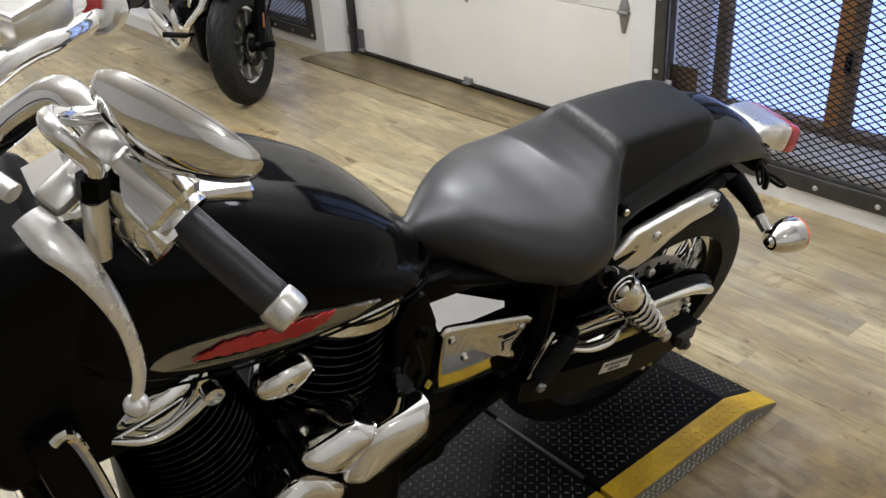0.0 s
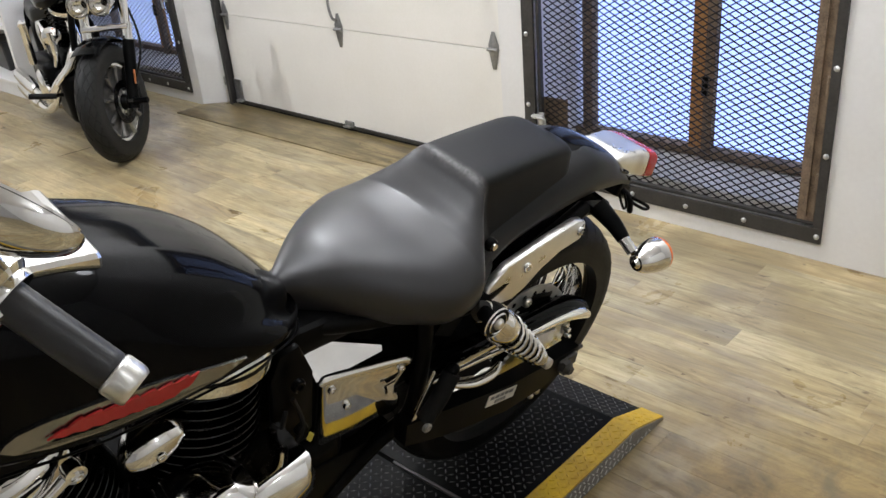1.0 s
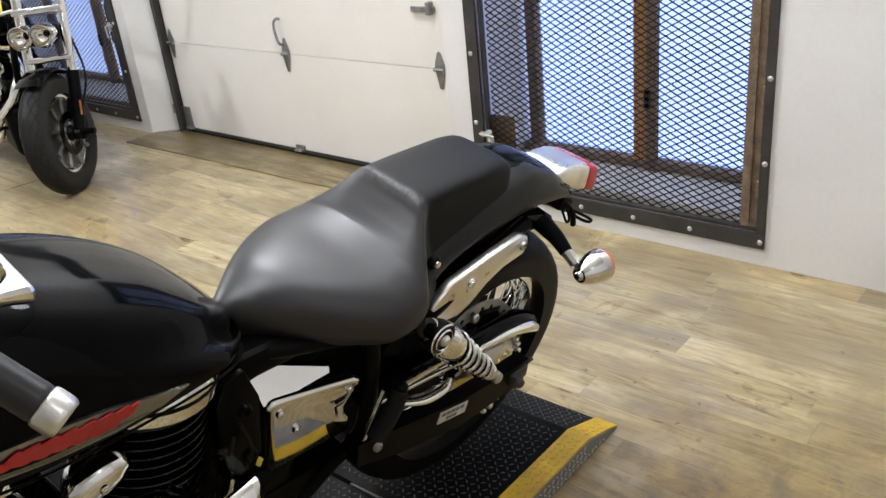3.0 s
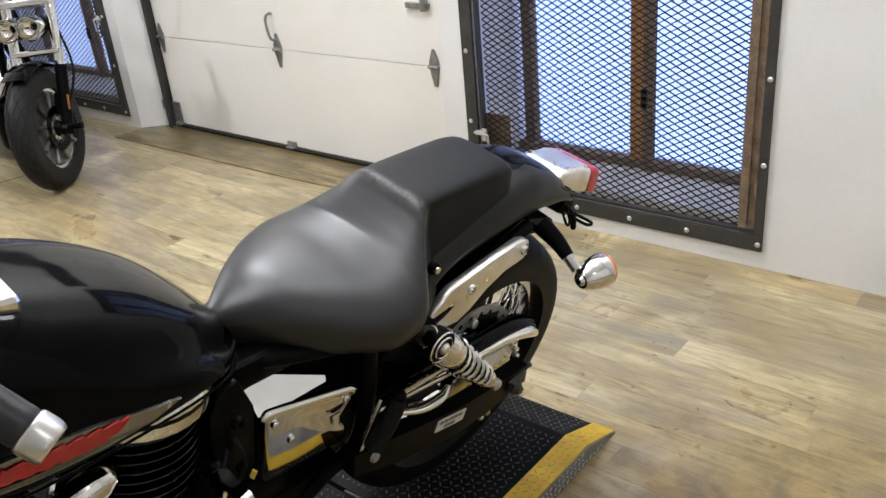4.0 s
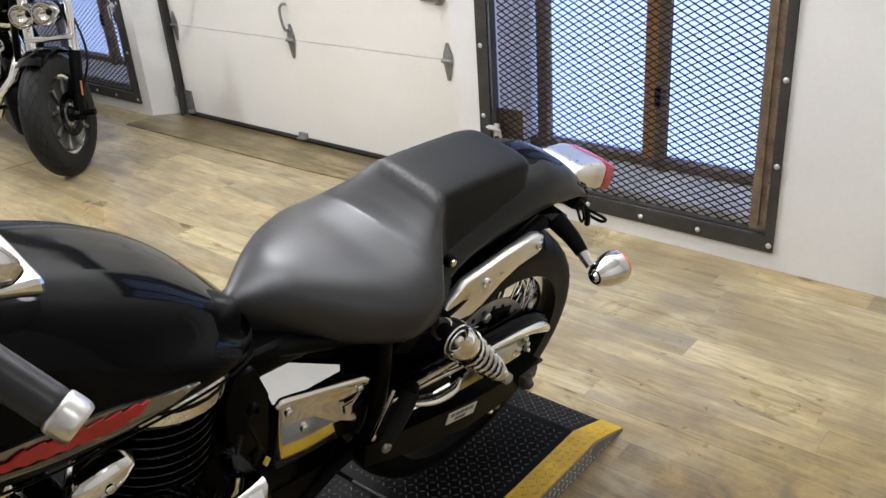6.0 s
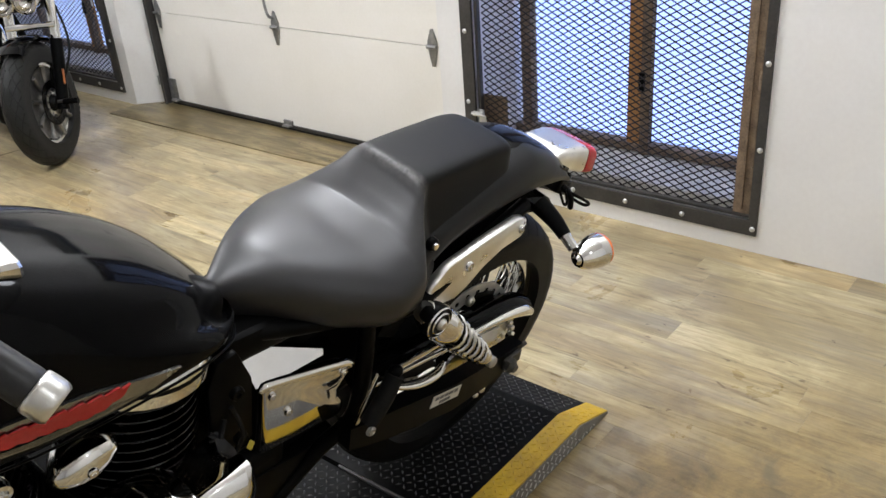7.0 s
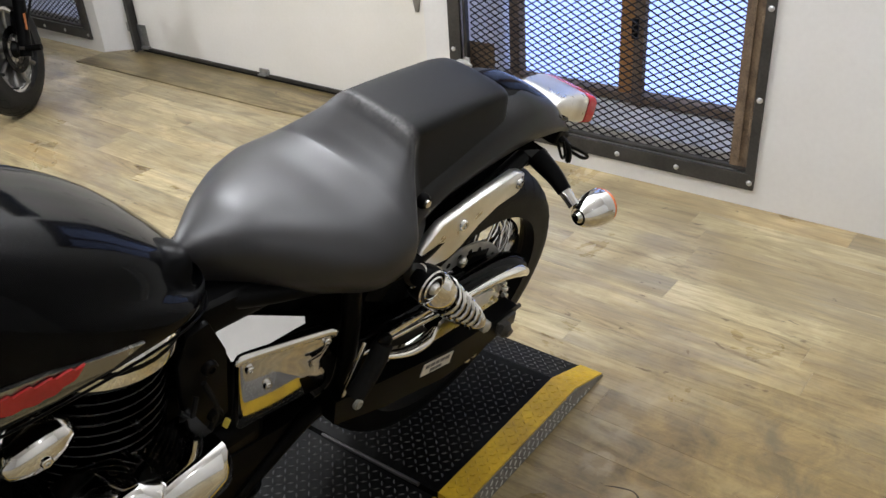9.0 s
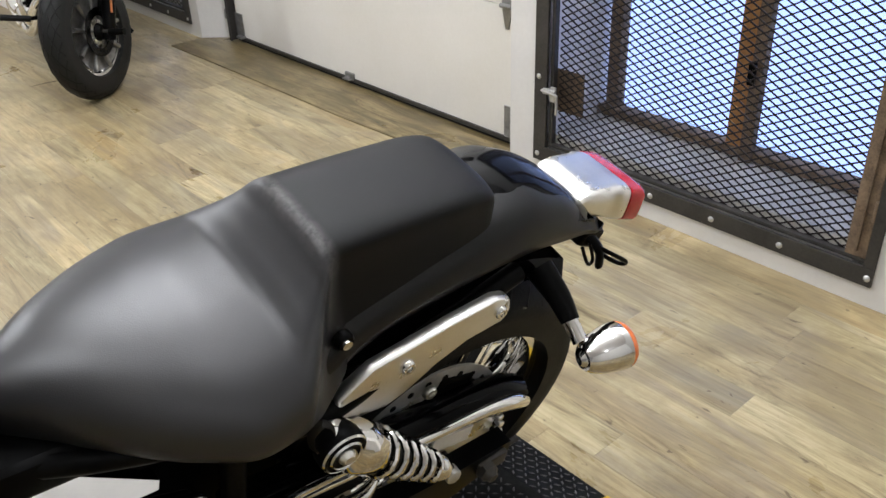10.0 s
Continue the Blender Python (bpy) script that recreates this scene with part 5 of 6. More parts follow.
    # fork, front fender, headlamp
    fork = part("front_fork", b_tube([(-1.17, 0, 0.98), (-1.24, 0, 0.84)], 0.03, 14, 1), BLACK, b, "black fork yokes with chrome fork legs")
    for s in (-1, 1):
        part("fork_leg", b_tube([(-1.15, s * 0.095, 1.04), (-1.40, s * 0.095, 0.62)], 0.0205, 14, 1), CHROME, fork)
        part("fork_slider", b_tube([(-1.36, s * 0.095, 0.69), (-1.60, s * 0.095, 0.32)], 0.029, 14, 1), SATIN, fork)
    for z, x in ((1.0, -1.165), (0.84, -1.265)):
        part("yoke", b_box((0.09, 0.25, 0.03), pose(x, 0, z, 0, -32, 0), 0.010), SATIN, fork)
    ff = []
    for i in range(17):
        a = radians(35 + 130 * i / 16)
        ff.append([(-1.60 + rr * math.cos(a), y, 0.325 + rr * math.sin(a)) for y, rr in ((-0.068, 0.318), (-0.05, 0.348), (0, 0.356), (0.05, 0.348), (0.068, 0.318), (0.05, 0.340), (0, 0.349), (-0.05, 0.340))])
    part("front_fender", b_loft(ff), PAINT, b, "gloss black front fender")
    lampm = ax((-1.27, 0, 0.93), (-1, 0, -0.04))
    hl = part("headlamp", b_lathe([(0.0, -0.10), (0.04, -0.095), (0.075, -0.06), (0.088, 0.0), (0.09, 0.02), (0.084, 0.022)], lampm, 32), CHROME, b, "round chrome headlamp")
    part("headlamp_glass", b_lathe([(0.084, 0.02), (0.06, 0.032), (0, 0.036)], lampm, 32), CLEAR, hl)

    # handlebar, near and far side, turned a little with the fork
    run = [(-0.914, -0.325, 1.044), (-0.945, -0.276, 1.082), (-0.975, -0.215, 1.120), (-0.994, -0.172, 1.156), (-1.004, -0.150, 1.165), (-1.025, -0.125, 1.143), (-1.045, -0.100, 1.114), (-1.070, -0.060, 1.078), (-1.085, 0.0, 1.066),
           (-1.046, 0.030, 1.080), (-1.011, 0.050, 1.090), (-0.980, 0.070, 1.091), (-0.947, 0.090, 1.088), (-0.910, 0.130, 1.078), (-0.872, 0.200, 1.058), (-0.825, 0.300, 1.014), (-0.778, 0.380, 0.980)]
    bar = part("handlebar", b_tube(run, 0.0145, 20, 6, 1.0, [0.008, 0.008] + [0.0145] * (len(run) - 4) + [0.008, 0.008]), CHROME, b, "chrome pulled-back handlebar")
    for s in (-0.055, 0.045):
        part("riser", b_tube([(-1.075, s, 1.074), (-1.115, s, 1.045), (-1.15, s, 1.02)], 0.021, 14, 4), CHROME, bar, "chrome handlebar riser")
    for a, c in ((Vector((-0.960, -0.250, 1.098)), Vector((-0.918, -0.318, 1.049))), (Vector((-0.842, 0.268, 1.030)), Vector((-0.775, 0.385, 0.977)))):
        d = (c - a).normalized()
        L = (c - a).length
        part("grip", b_lathe([(0.0150, 0), (0.0160, 0.002)] + [(0.0160 + 0.0002 * (k % 2), 0.002 + (L - 0.004) * k / 20) for k in range(1, 20)] + [(0.0160, L - 0.002), (0.0150, L)], ax(a, d), 24), GRIPM if c.y < 0 else RUBBER, bar, "dark grey rubber grip")
        part("bar_end", b_lathe([(0.0158, 0), (0.0171, 0.001), (0.0176, 0.003), (0.0177, 0.005), (0.0177, 0.0075), (0.0177, 0.010), (0.0177, 0.0125), (0.0176, 0.015), (0.0171, 0.018), (0.0158, 0.0205), (0.0148, 0.0215), (0.0134, 0.0205), (0.0125, 0.0195), (0.007, 0.0195), (0.005, 0.0205), (0, 0.021)], ax(c, d), 40), SATIN if c.y < 0 else RUBBER, bar, "polished bar end" if c.y < 0 else "black rubber bar end")
        part("grip_flange", b_lathe([(0.019, -0.004), (0.0255, -0.004), (0.0265, 0), (0.0255, 0.004), (0.019, 0.004)], ax(a, d), 24), CHROME if c.y < 0 else RUBBER, bar)
    d = Vector((0.042, -0.068, -0.049)).normalized()
    hs = Vector((-0.960, -0.250, 1.098)) - d * 0.028
    sw = part("switch_housing", b_join(b_lathe([(0.024, -0.034), (0.031, -0.028), (0.031, 0.020), (0.024, 0.026)], ax(hs, d), 28), b_box((0.044, 0.040, 0.046), ax(hs + Vector((-0.004, -0.010, -0.020)), d), 0.007)), CHROME, b, "chrome left switch housing")
    part("switch_tab", b_box((0.012, 0.034, 0.020), ax(hs + Vector((0.014, -0.020, -0.024)), d), 0.004), SATIN, sw)
    pc = hs - d * 0.046
    perch = part("clutch_perch", b_join(b_lathe([(0.019, -0.015), (0.023, -0.010), (0.023, 0.010), (0.019, 0.015)], ax(pc, d), 20), b_box((0.052, 0.022, 0.024), ax(pc + Vector((-0.030, -0.020, -0.004)), d, 20), 0.006)), SATIN, b, "polished clutch lever perch")
    part("lever", b_tube([(-1.060, -0.232, 1.126), (-1.050, -0.250, 1.112), (-1.037, -0.265, 1.092), (-1.023, -0.280, 1.048), (-1.020, -0.290, 1.003), (-1.027, -0.293, 0.972)], 0.009, 12, 6, 0.6, [0.013, 0.016, 0.0125, 0.0080, 0.0068, 0.0068]), LEVERM, perch, "silver clutch lever")
    part("lever_ball", b_ball((-1.028, -0.293, 0.966), (0.0105, 0.0105, 0.0105)), LEVERM, perch)
    part("cable_adjuster", b_tube([(-1.062, -0.215, 1.135), (-1.085, -0.175, 1.150)], 0.008, 12, 1), SATIN, perch)
    part("clutch_cable", b_tube([(-1.085, -0.175, 1.150), (-1.12, -0.12, 1.14), (-1.15, -0.08, 1.05), (-1.12, -0.08, 0.92)], 0.0045, 8), RUBBER, perch, "black clutch cable")
    # mirror
    u = Vector((0.068, -0.100, -0.020)).normalized()
    w = (Vector((-0.05, 0.02, 1)) - u * Vector((-0.05, 0.02, 1)).dot(u)).normalized()
    n = u.cross(w)
    mm = Matrix(((u.x, w.x, n.x, -0.951), (u.y, w.y, n.y, -0.266), (u.z, w.z, n.z, 1.182), (0, 0, 0, 1))) @ pose(0, 0, 0, 24)

    fin = smooth_path([(-0.0694, 0.017, 0), (-0.061, 0.034, 0), (-0.046, 0.043, 0), (-0.026, 0.0445, 0), (-0.002, 0.0414, 0), (0.0225, 0.0350, 0), (0.045, 0.0235, 0), (0.057, 0.0110, 0), (0.0585, -0.001, 0), (0.051, -0.015, 0), (0.030, -0.0285, 0), (-0.001, -0.043, 0), (-0.029, -0.051, 0), (-0.047, -0.047, 0), (-0.060, -0.026, 0), (-0.067, -0.004, 0), (-0.0694, 0.017, 0)], 4)[:-1]

    def blade(k):
        return [(-0.010 + (p.x + 0.010) * k, p.y * k) for p in fin]
    rings = [[(*q, h) for q in blade(k)] for k, h in ((1.0, 0.0), (1.0, 0.004), (0.975, 0.0085), (0.92, 0.0125), (0.80, 0.0175), (0.65, 0.0222), (0.48, 0.0260), (0.30, 0.0288), (0.14, 0.0302), (0.03, 0.0306))]
    shell = part("mirror", b_loft(rings, m=mm), CHROME, b, "leaf-shaped chrome rear-view mirror")
    part("mirror_glass", b_plate(blade(0.94), 0.002, mm @ pose(0, 0, -0.0035)), CHROME, shell)
    part("mirror_stem", b_tube([(-1.019, -0.240, 1.086), (-1.012, -0.240, 1.150), (-1.020, -0.238, 1.172), (-1.030, -0.230, 1.187), (-1.027, -0.212, 1.187), (-1.008, -0.196, 1.172), (-0.975, -0.190, 1.165)], 0.0072, 12, 6), CHROME, shell, "curved chrome mirror stem")
    part("stem_nut", b_lathe([(0.0115, 0), (0.0115, 0.018)], ax((-1.015, -0.2385, 1.132), (0.1, 0, 1)), 6), BLACK, shell, "black stem nut")
    part("stem_sleeve", b_tube([(-1.020, -0.241, 1.080), (-1.0155, -0.2395, 1.130)], 0.0095, 14, 1), SATIN, shell)
    # far controls
    fh = Vector((-0.878, 0.180, 1.066))
    fd = Vector((0.047, 0.085, -0.045)).normalized()
    fsw = part("switch_housing", b_join(b_lathe([(0.022, -0.024), (0.028, -0.018), (0.028, 0.020), (0.022, 0.026)], ax(fh, fd), 20), b_box((0.040, 0.034, 0.044), ax(fh + Vector((-0.010, 0.0, -0.010)), fd), 0.006)), SATIN, b, "silver right switch housing")
    part("stop_switch", b_box((0.016, 0.030, 0.022), ax(fh + Vector((-0.006, -0.016, 0.022)), fd), 0.003), BADGER, fsw, "red stop switch")
    part("brake_reservoir", b_join(b_box((0.072, 0.052, 0.036), pose(-0.968, 0.098, 1.112, 0, -8, 25), 0.008), b_box((0.078, 0.058, 0.010), pose(-0.968, 0.098, 1.134, 0, -8, 25), 0.003)), SATIN, b, "silver brake fluid reservoir")
    return b


cruiser()


# ---- the second motorcycle by the far window ----
def second_bike():
    b = thing("motorcycle", pose(1.859, 3.772, 0, 0, 0, 76) @ pose(0, 0, 0, -3), "black muscle cruiser with twin headlamps parked by the wall", "motorcycle")
    fw = part("front_wheel", b_tube([(0.0, -0.13, 0.315), (0.0, 0.13, 0.315)], 0.010, 12), STEEL, b, "front wheel with wide tyre")
    wheel(fw, (0.0, 0.0, 0.312), 0.312, 0.125, 0.205, 0, None, None, 0.009, True)
    rw = part("rear_wheel", b_tube([(1.60, -0.13, 0.315), (1.60, 0.13, 0.315)], 0.010, 12), STEEL, b, "rear wheel")
    wheel(rw, (1.60, 0.0, 0.315), 0.318, 0.18, 0.215, 10, None, None, 0.009, True)
    part("wheel_dish", b_lathe([(0.03, -0.050), (0.060, -0.046), (0.085, -0.036), (0.150, -0.028), (0.178, -0.038), (0.178, -0.032), (0.150, -0.020), (0.03, -0.020)], ax((0, 0, 0.312), (0, 1, 0)), 48), DARKA, fw, "dull cast alloy wheel dish")
    for i in range(9):
        a = 2 * math.pi * i / 9
        part("spoke", b_tube([(0.045 * math.cos(a), -0.052, 0.312 + 0.045 * math.sin(a)), (0.12 * math.cos(a), -0.044, 0.312 + 0.12 * math.sin(a)), (0.182 * math.cos(a), -0.050, 0.312 + 0.182 * math.sin(a))], 0.009, 8, 3, 1.0, [0.008, 0.009, 0.011]), DARKA, fw)
    part("brake_disc", b_lathe([(0.075, -0.066), (0.112, -0.066), (0.112, -0.061), (0.075, -0.061), (0.075, -0.066)], ax((0, 0, 0.312), (0, 1, 0)), 40, cap=False), FIN, fw, "dark brake disc")
    part("hub_cap", b_lathe([(0.0, -0.085), (0.030, -0.082), (0.042, -0.060), (0.042, -0.040), (0.0, -0.040)], ax((0, 0, 0.312), (0, 1, 0)), 24), BLACK, fw, "black hub cap")
    fork = part("front_fork", b_box((0.07, 0.26, 0.03), pose(0.155, 0, 0.665, 0, 16, 0), 0.008), CHROME, b, "chrome fork yoke and legs")
    part("yoke", b_box((0.08, 0.27, 0.035), pose(0.215, 0, 0.90, 0, 16, 0), 0.008), CHROME, fork)
    for s in (-1, 1):
        part("fork_leg", b_tube([(0.25, s * 0.116, 1.02), (0.115, s * 0.112, 0.54)], 0.024, 14, 1), CHROME, fork)
        part("fork_slider", b_tube([(0.130, s * 0.112, 0.60), (0.01, s * 0.096, 0.27)], 0.031, 14, 1), BLACK, fork)
        part("axle_peg", b_tube([(0.0, s * 0.115, 0.312), (0.0, s * 0.190, 0.312)], 0.016, 12, 1), BLACK, fork)
        part("reflector", b_box((0.009, 0.009, 0.075), pose(0.036, s * 0.138, 0.43, 0, 20, 0), 0.003), AMBER, fork)
    sig = part("turn_signal", b_tube([(0.24, 0.12, 0.92), (0.24, 0.27, 0.90)], 0.010, 10, 1), CHROME, b, "orange turn signal on a chrome stalk")
    part("signal_lens", b_lathe([(0.0, -0.03), (0.03, -0.02), (0.036, 0.0), (0.032, 0.016), (0.0, 0.024)], ax((0.22, 0.285, 0.90), (-1, 0, 0)), 20), ORANGE, sig, "orange lens")
    part("price_tag", b_box((0.006, 0.075, 0.12), pose(0.28, 0.25, 0.975, 4, 12, -8), 0.002), YTAG, b, "yellow plastic tag hanging from the handlebar")
    part("caliper", b_box((0.06, 0.05, 0.10), pose(0.085, -0.075, 0.42, 0, 30, 0), 0.012), BLACK, fork)
    part("brake_hose", b_tube([(0.06, -0.13, 0.42), (0.09, -0.18, 0.54), (0.14, -0.17, 0.64), (0.20, -0.12, 0.78)], 0.006, 8), RUBBER, fork)
    ff = []
    for i in range(15):
        a = radians(52 + 66 * i / 14)
        ff.append([(rr * math.cos(a), y, 0.315 + rr * math.sin(a)) for y, rr in ((-0.074, 0.318), (-0.055, 0.334), (0, 0.340), (0.055, 0.334), (0.074, 0.318), (0.055, 0.330), (0, 0.336), (-0.055, 0.330))])
    part("front_fender", b_loft(ff), PAINT, b, "gloss black front fender")
    for s in (-1, 1):
        m = ax((0.055, s * 0.058, 0.805), (-1, 0, -0.02))
        hl = part("headlamp", b_lathe([(0.0, -0.10), (0.035, -0.095), (0.052, -0.06), (0.058, 0.0), (0.060, 0.012), (0.055, 0.014), (0.050, 0.0), (0.03, -0.03), (0.0, -0.04)], m, 28), CHROME, b, "round chrome headlamp")
        part("headlamp_glass", b_lathe([(0.054, 0.008), (0.04, 0.015), (0, 0.019)], m, 24), CLEAR, hl)
    part("lamp_shell", b_box((0.12, 0.18, 0.10), pose(0.15, 0, 0.795), 0.03, 3), BLACK, b, "black lamp housing")
    tk = [(0.50, 0.90, 0.88, 0.05, 0.80, 0.06), (0.58, 0.945, 0.90, 0.11, 0.76, 0.12), (0.72, 0.95, 0.89, 0.15, 0.75, 0.155), (0.90, 0.90, 0.84, 0.14, 0.74, 0.145), (1.02, 0.82, 0.79, 0.08, 0.72, 0.085), (1.05, 0.78, 0.77, 0.03, 0.72, 0.04)]
    part("fuel_tank", lofted(tk, 30, 0.02), PAINT, b, "gloss black fuel tank", smooth=70)
    sk = [(1.02, 0.74, 0.735, 0.05, 0.66, 0.06), (1.12, 0.72, 0.71, 0.14, 0.62, 0.15), (1.28, 0.74, 0.73, 0.14, 0.63, 0.15), (1.36, 0.80, 0.785, 0.09, 0.68, 0.10), (1.62, 0.80, 0.785, 0.08, 0.72, 0.09), (1.68, 0.76, 0.755, 0.04, 0.72, 0.05)]
    part("seat", lofted(sk, 40, 0.012), VINYL, b, "black vinyl seat", smooth=60)
    rf = []
    for i in range(19):
        a = radians(10 + 140 * i / 18)
        rf.append([(1.60 + rr * math.cos(a), y, 0.315 + rr * math.sin(a)) for y, rr in ((-0.105, 0.32), (-0.08, 0.352), (0, 0.362), (0.08, 0.352), (0.105, 0.32), (0.08, 0.346), (0, 0.356), (-0.08, 0.346))])
    part("rear_fender", b_loft(rf), PAINT, b, "gloss black rear fender")
    eng = part("engine", b_join(b_box((0.46, 0.26, 0.28), pose(0.80, 0, 0.37), 0.05, 3), b_box((0.26, 0.20, 0.24), pose(1.12, 0, 0.36), 0.04, 3), b_box((0.30, 0.22, 0.20), pose(1.20, 0, 0.56), 0.04, 3)), BLACK, b, "chrome and black V-twin engine")
    finned_cylinder(b, (0.80, 0, 0.45), (0.68, 0, 0.72), 0.10, 10, "finned front cylinder")
    finned_cylinder(b, (0.86, 0, 0.45), (0.98, 0, 0.70), 0.10, 10, "finned rear cylinder")
    for p, d in (((0.67, 0, 0.73), (-0.4, 0, 0.9)), ((0.985, 0, 0.71), (0.4, 0, 0.9))):
        part("cylinder_head", b_lathe([(0.098, -0.012), (0.104, 0.0), (0.10, 0.02), (0.06, 0.034), (0, 0.036)], ax(p, d), 28), CHROME, eng, "chrome rocker cover")
    part("air_filter", b_lathe([(0.07, 0), (0.075, 0.02), (0.07, 0.05), (0.05, 0.058), (0, 0.06)], ax((0.80, 0.12, 0.60), (0, 1, 0)), 28), CHROME, eng, "round chrome air filter")
    for s in (-1, 1):
        part("down_tube", b_tube([(0.46, 0, 0.84), (0.44, s * 0.06, 0.60), (0.50, s * 0.10, 0.26), (0.62, s * 0.11, 0.18), (1.20, s * 0.12, 0.20)], 0.018, 12), BLACK, eng)
    pegs = part("foot_peg", b_tube([(0.436, 0.24, 0.322), (0.446, 0.375, 0.354)], 0.016, 12, 1), RUBBER, b, "black highway foot peg")
    part("peg_arm", b_tube([(0.60, 0.14, 0.26), (0.52, 0.20, 0.30), (0.437, 0.25, 0.325)], 0.012, 10), CHROME, pegs)
    for dz, dx in ((0.0, 0.0), (-0.08, 0.06)):
        pipe = part("exhaust_pipe", b_tube([(0.64 + 2 * dx, 0.02, 0.66), (0.52 + dx, 0.03, 0.575), (0.44 + dx, 0.08, 0.505), (0.455 + dx, 0.13, 0.445 + 0.3 * dz), (0.55 + dx, 0.19, 0.365 + 0.6 * dz), (0.64 + dx, 0.235, 0.290 + dz), (0.84, 0.26, 0.245 + dz), (1.04, 0.27, 0.255 + dz)], 0.025, 16, 6), CHROME, b, "chrome exhaust pipe with a silencer")
        part("silencer", b_tube([(0.98, 0.27, 0.252 + dz), (1.06, 0.275, 0.26 + dz), (1.40, 0.285, 0.28 + dz), (1.45, 0.285, 0.283 + dz)], 0.040, 18, 4, 1.0, [0.026, 0.040, 0.041, 0.036]), CHROME, pipe, "chrome silencer")
    shield = part("heat_shield", b_tube([(0.435, 0.080, 0.515), (0.445, 0.135, 0.445), (0.535, 0.195, 0.365)], 0.031, 14, 5, 0.5), CHROME, b, "slotted chrome heat shield")
    for k in range(4):
        f = k / 3
        part("shield_slot", b_box((0.004, 0.020, 0.012), pose(0.412 + 0.07 * f * f, 0.090 + 0.085 * f, 0.500 - 0.125 * f, 35), 0.001), BLACK, shield)
    part("handlebar", b_tube([(0.70, -0.40, 0.99), (0.58, -0.36, 1.02), (0.50, -0.22, 1.06), (0.47, -0.08, 1.02), (0.47, 0.08, 1.02), (0.50, 0.22, 1.06), (0.58, 0.36, 1.02), (0.70, 0.40, 0.99)], 0.013, 12, 6), CHROME, b, "chrome handlebar")
    for s in (-1, 1):
        part("grip", b_tube([(0.70, s * 0.40, 0.99), (0.60, s * 0.365, 1.015)], 0.018, 12, 1), RUBBER, b, "black grip")
        part("mirror", b_ball((0.50, s * 0.32, 1.14), (0.02, 0.055, 0.035)), CHROME, b, "chrome mirror")
    part("side_stand", b_tube([(0.95, -0.12, 0.20), (0.92, -0.22, 0.10), (0.92, -0.27, 0.03)], 0.012, 10), BLACK, b, "black side stand")
    turn = Matrix.Translation((0.05, 0, 0)) @ pose(0, 0, 0, 0, 0, -39) @ Matrix.Translation((-0.05, 0, 0))
    steered = [o for o in b.children if o.name.split(".")[0] in ("front_wheel", "front_fork", "front_fender", "headlamp", "lamp_shell", "handlebar", "grip", "mirror", "turn_signal", "price_tag")]
    for o in steered:
        for q in (o, *o.children_recursive):
            q.data.transform(turn)
    part("belly_case", b_box((0.34, 0.30, 0.30), pose(0.62, 0.04, 0.27), 0.05, 3), BLACK, eng, "black lower crankcase")
    part("side_cover", b_lathe([(0.0, 0.0), (0.09, 0.0), (0.10, 0.018), (0.085, 0.034), (0.03, 0.042), (0.0, 0.042)], ax((0.70, 0.235, 0.33), (0, 1, 0)), 28), CHROME, eng, "round chrome side cover")
    part("primary_cover", b_box((0.44, 0.11, 0.20), pose(0.84, 0.185, 0.37), 0.045, 3), BLACK, eng, "black primary cover")
    part("cam_cover", b_lathe([(0.0, -0.05), (0.05, -0.05), (0.056, -0.02), (0.050, 0.010), (0.030, 0.020), (0.0, 0.024)], ax((0.64, 0.135, 0.60), (-1, 0.25, 0.1)), 24), CHROME, eng, "chrome rounded engine cover")
    part("push_rod_tube", b_tube([(0.60, 0.150, 0.63), (0.60, 0.150, 0.50), (0.62, 0.165, 0.44)], 0.017, 12, 4), CHROME, eng, "chrome push rod tube")
    part("rear_strut", b_tube([(0.80, 0.245, 0.68), (0.84, 0.250, 0.44)], 0.022, 14, 1), CHROME, b, "chrome side strut")
    part("rear_signal", b_ball((0.84, 0.245, 0.665), (0.030, 0.024, 0.024)), CHROME, b, "small chrome indicator")
    part("air_intake", b_box((0.10, 0.16, 0.16), pose(0.44, 0, 0.45, 0, 8, 0), 0.02), BLACK, b, "black oil cooler")
    for q in b.children_recursive:
        q.data.transform(Matrix.Scale(0.9, 4))
    return b


second_bike()


# ---- white shelving unit beyond the second motorcycle, and what stands in it ----
def shelving():
    u = thing("shelving_unit", pose(2.04, 5.46, 0), "low white painted open shelving unit against the wall", "shelf")
    d, L, h = 0.485, 2.10, 0.86
    part("plinth", b_box((d, L, 0.080), pose(d / 2, L / 2, 0.040), 0.003), MIDW, u)
    part("bottom_board", b_box((d + 0.010, L, 0.022), pose(d / 2 - 0.005, L / 2, 0.091), 0.004), CABINET, u)
    for y in (0.018, 0.90, L - 0.018):
        part("upright", b_box((d, 0.036, h - 0.102), pose(d / 2, y, 0.102 + (h - 0.102) / 2), 0.003), CABINET, u)
    part("back_panel", b_box((0.010, L - 0.072, h - 0.102), pose(d - 0.006, L / 2, 0.102 + (h - 0.102) / 2), 0.001), CABINET, u)
    for y0, y1 in ((0.036, 0.882), (0.918, L - 0.036)):
        part("shelf", b_box((d - 0.016, y1 - y0, 0.030), pose((d - 0.016) / 2, (y0 + y1) / 2, 0.440), 0.003), CABINET, u)
    part("top_board", b_box((d + 0.014, L + 0.006, 0.030), pose(d / 2 - 0.007, L / 2, h + 0.015), 0.004), CABINET, u)
    return u


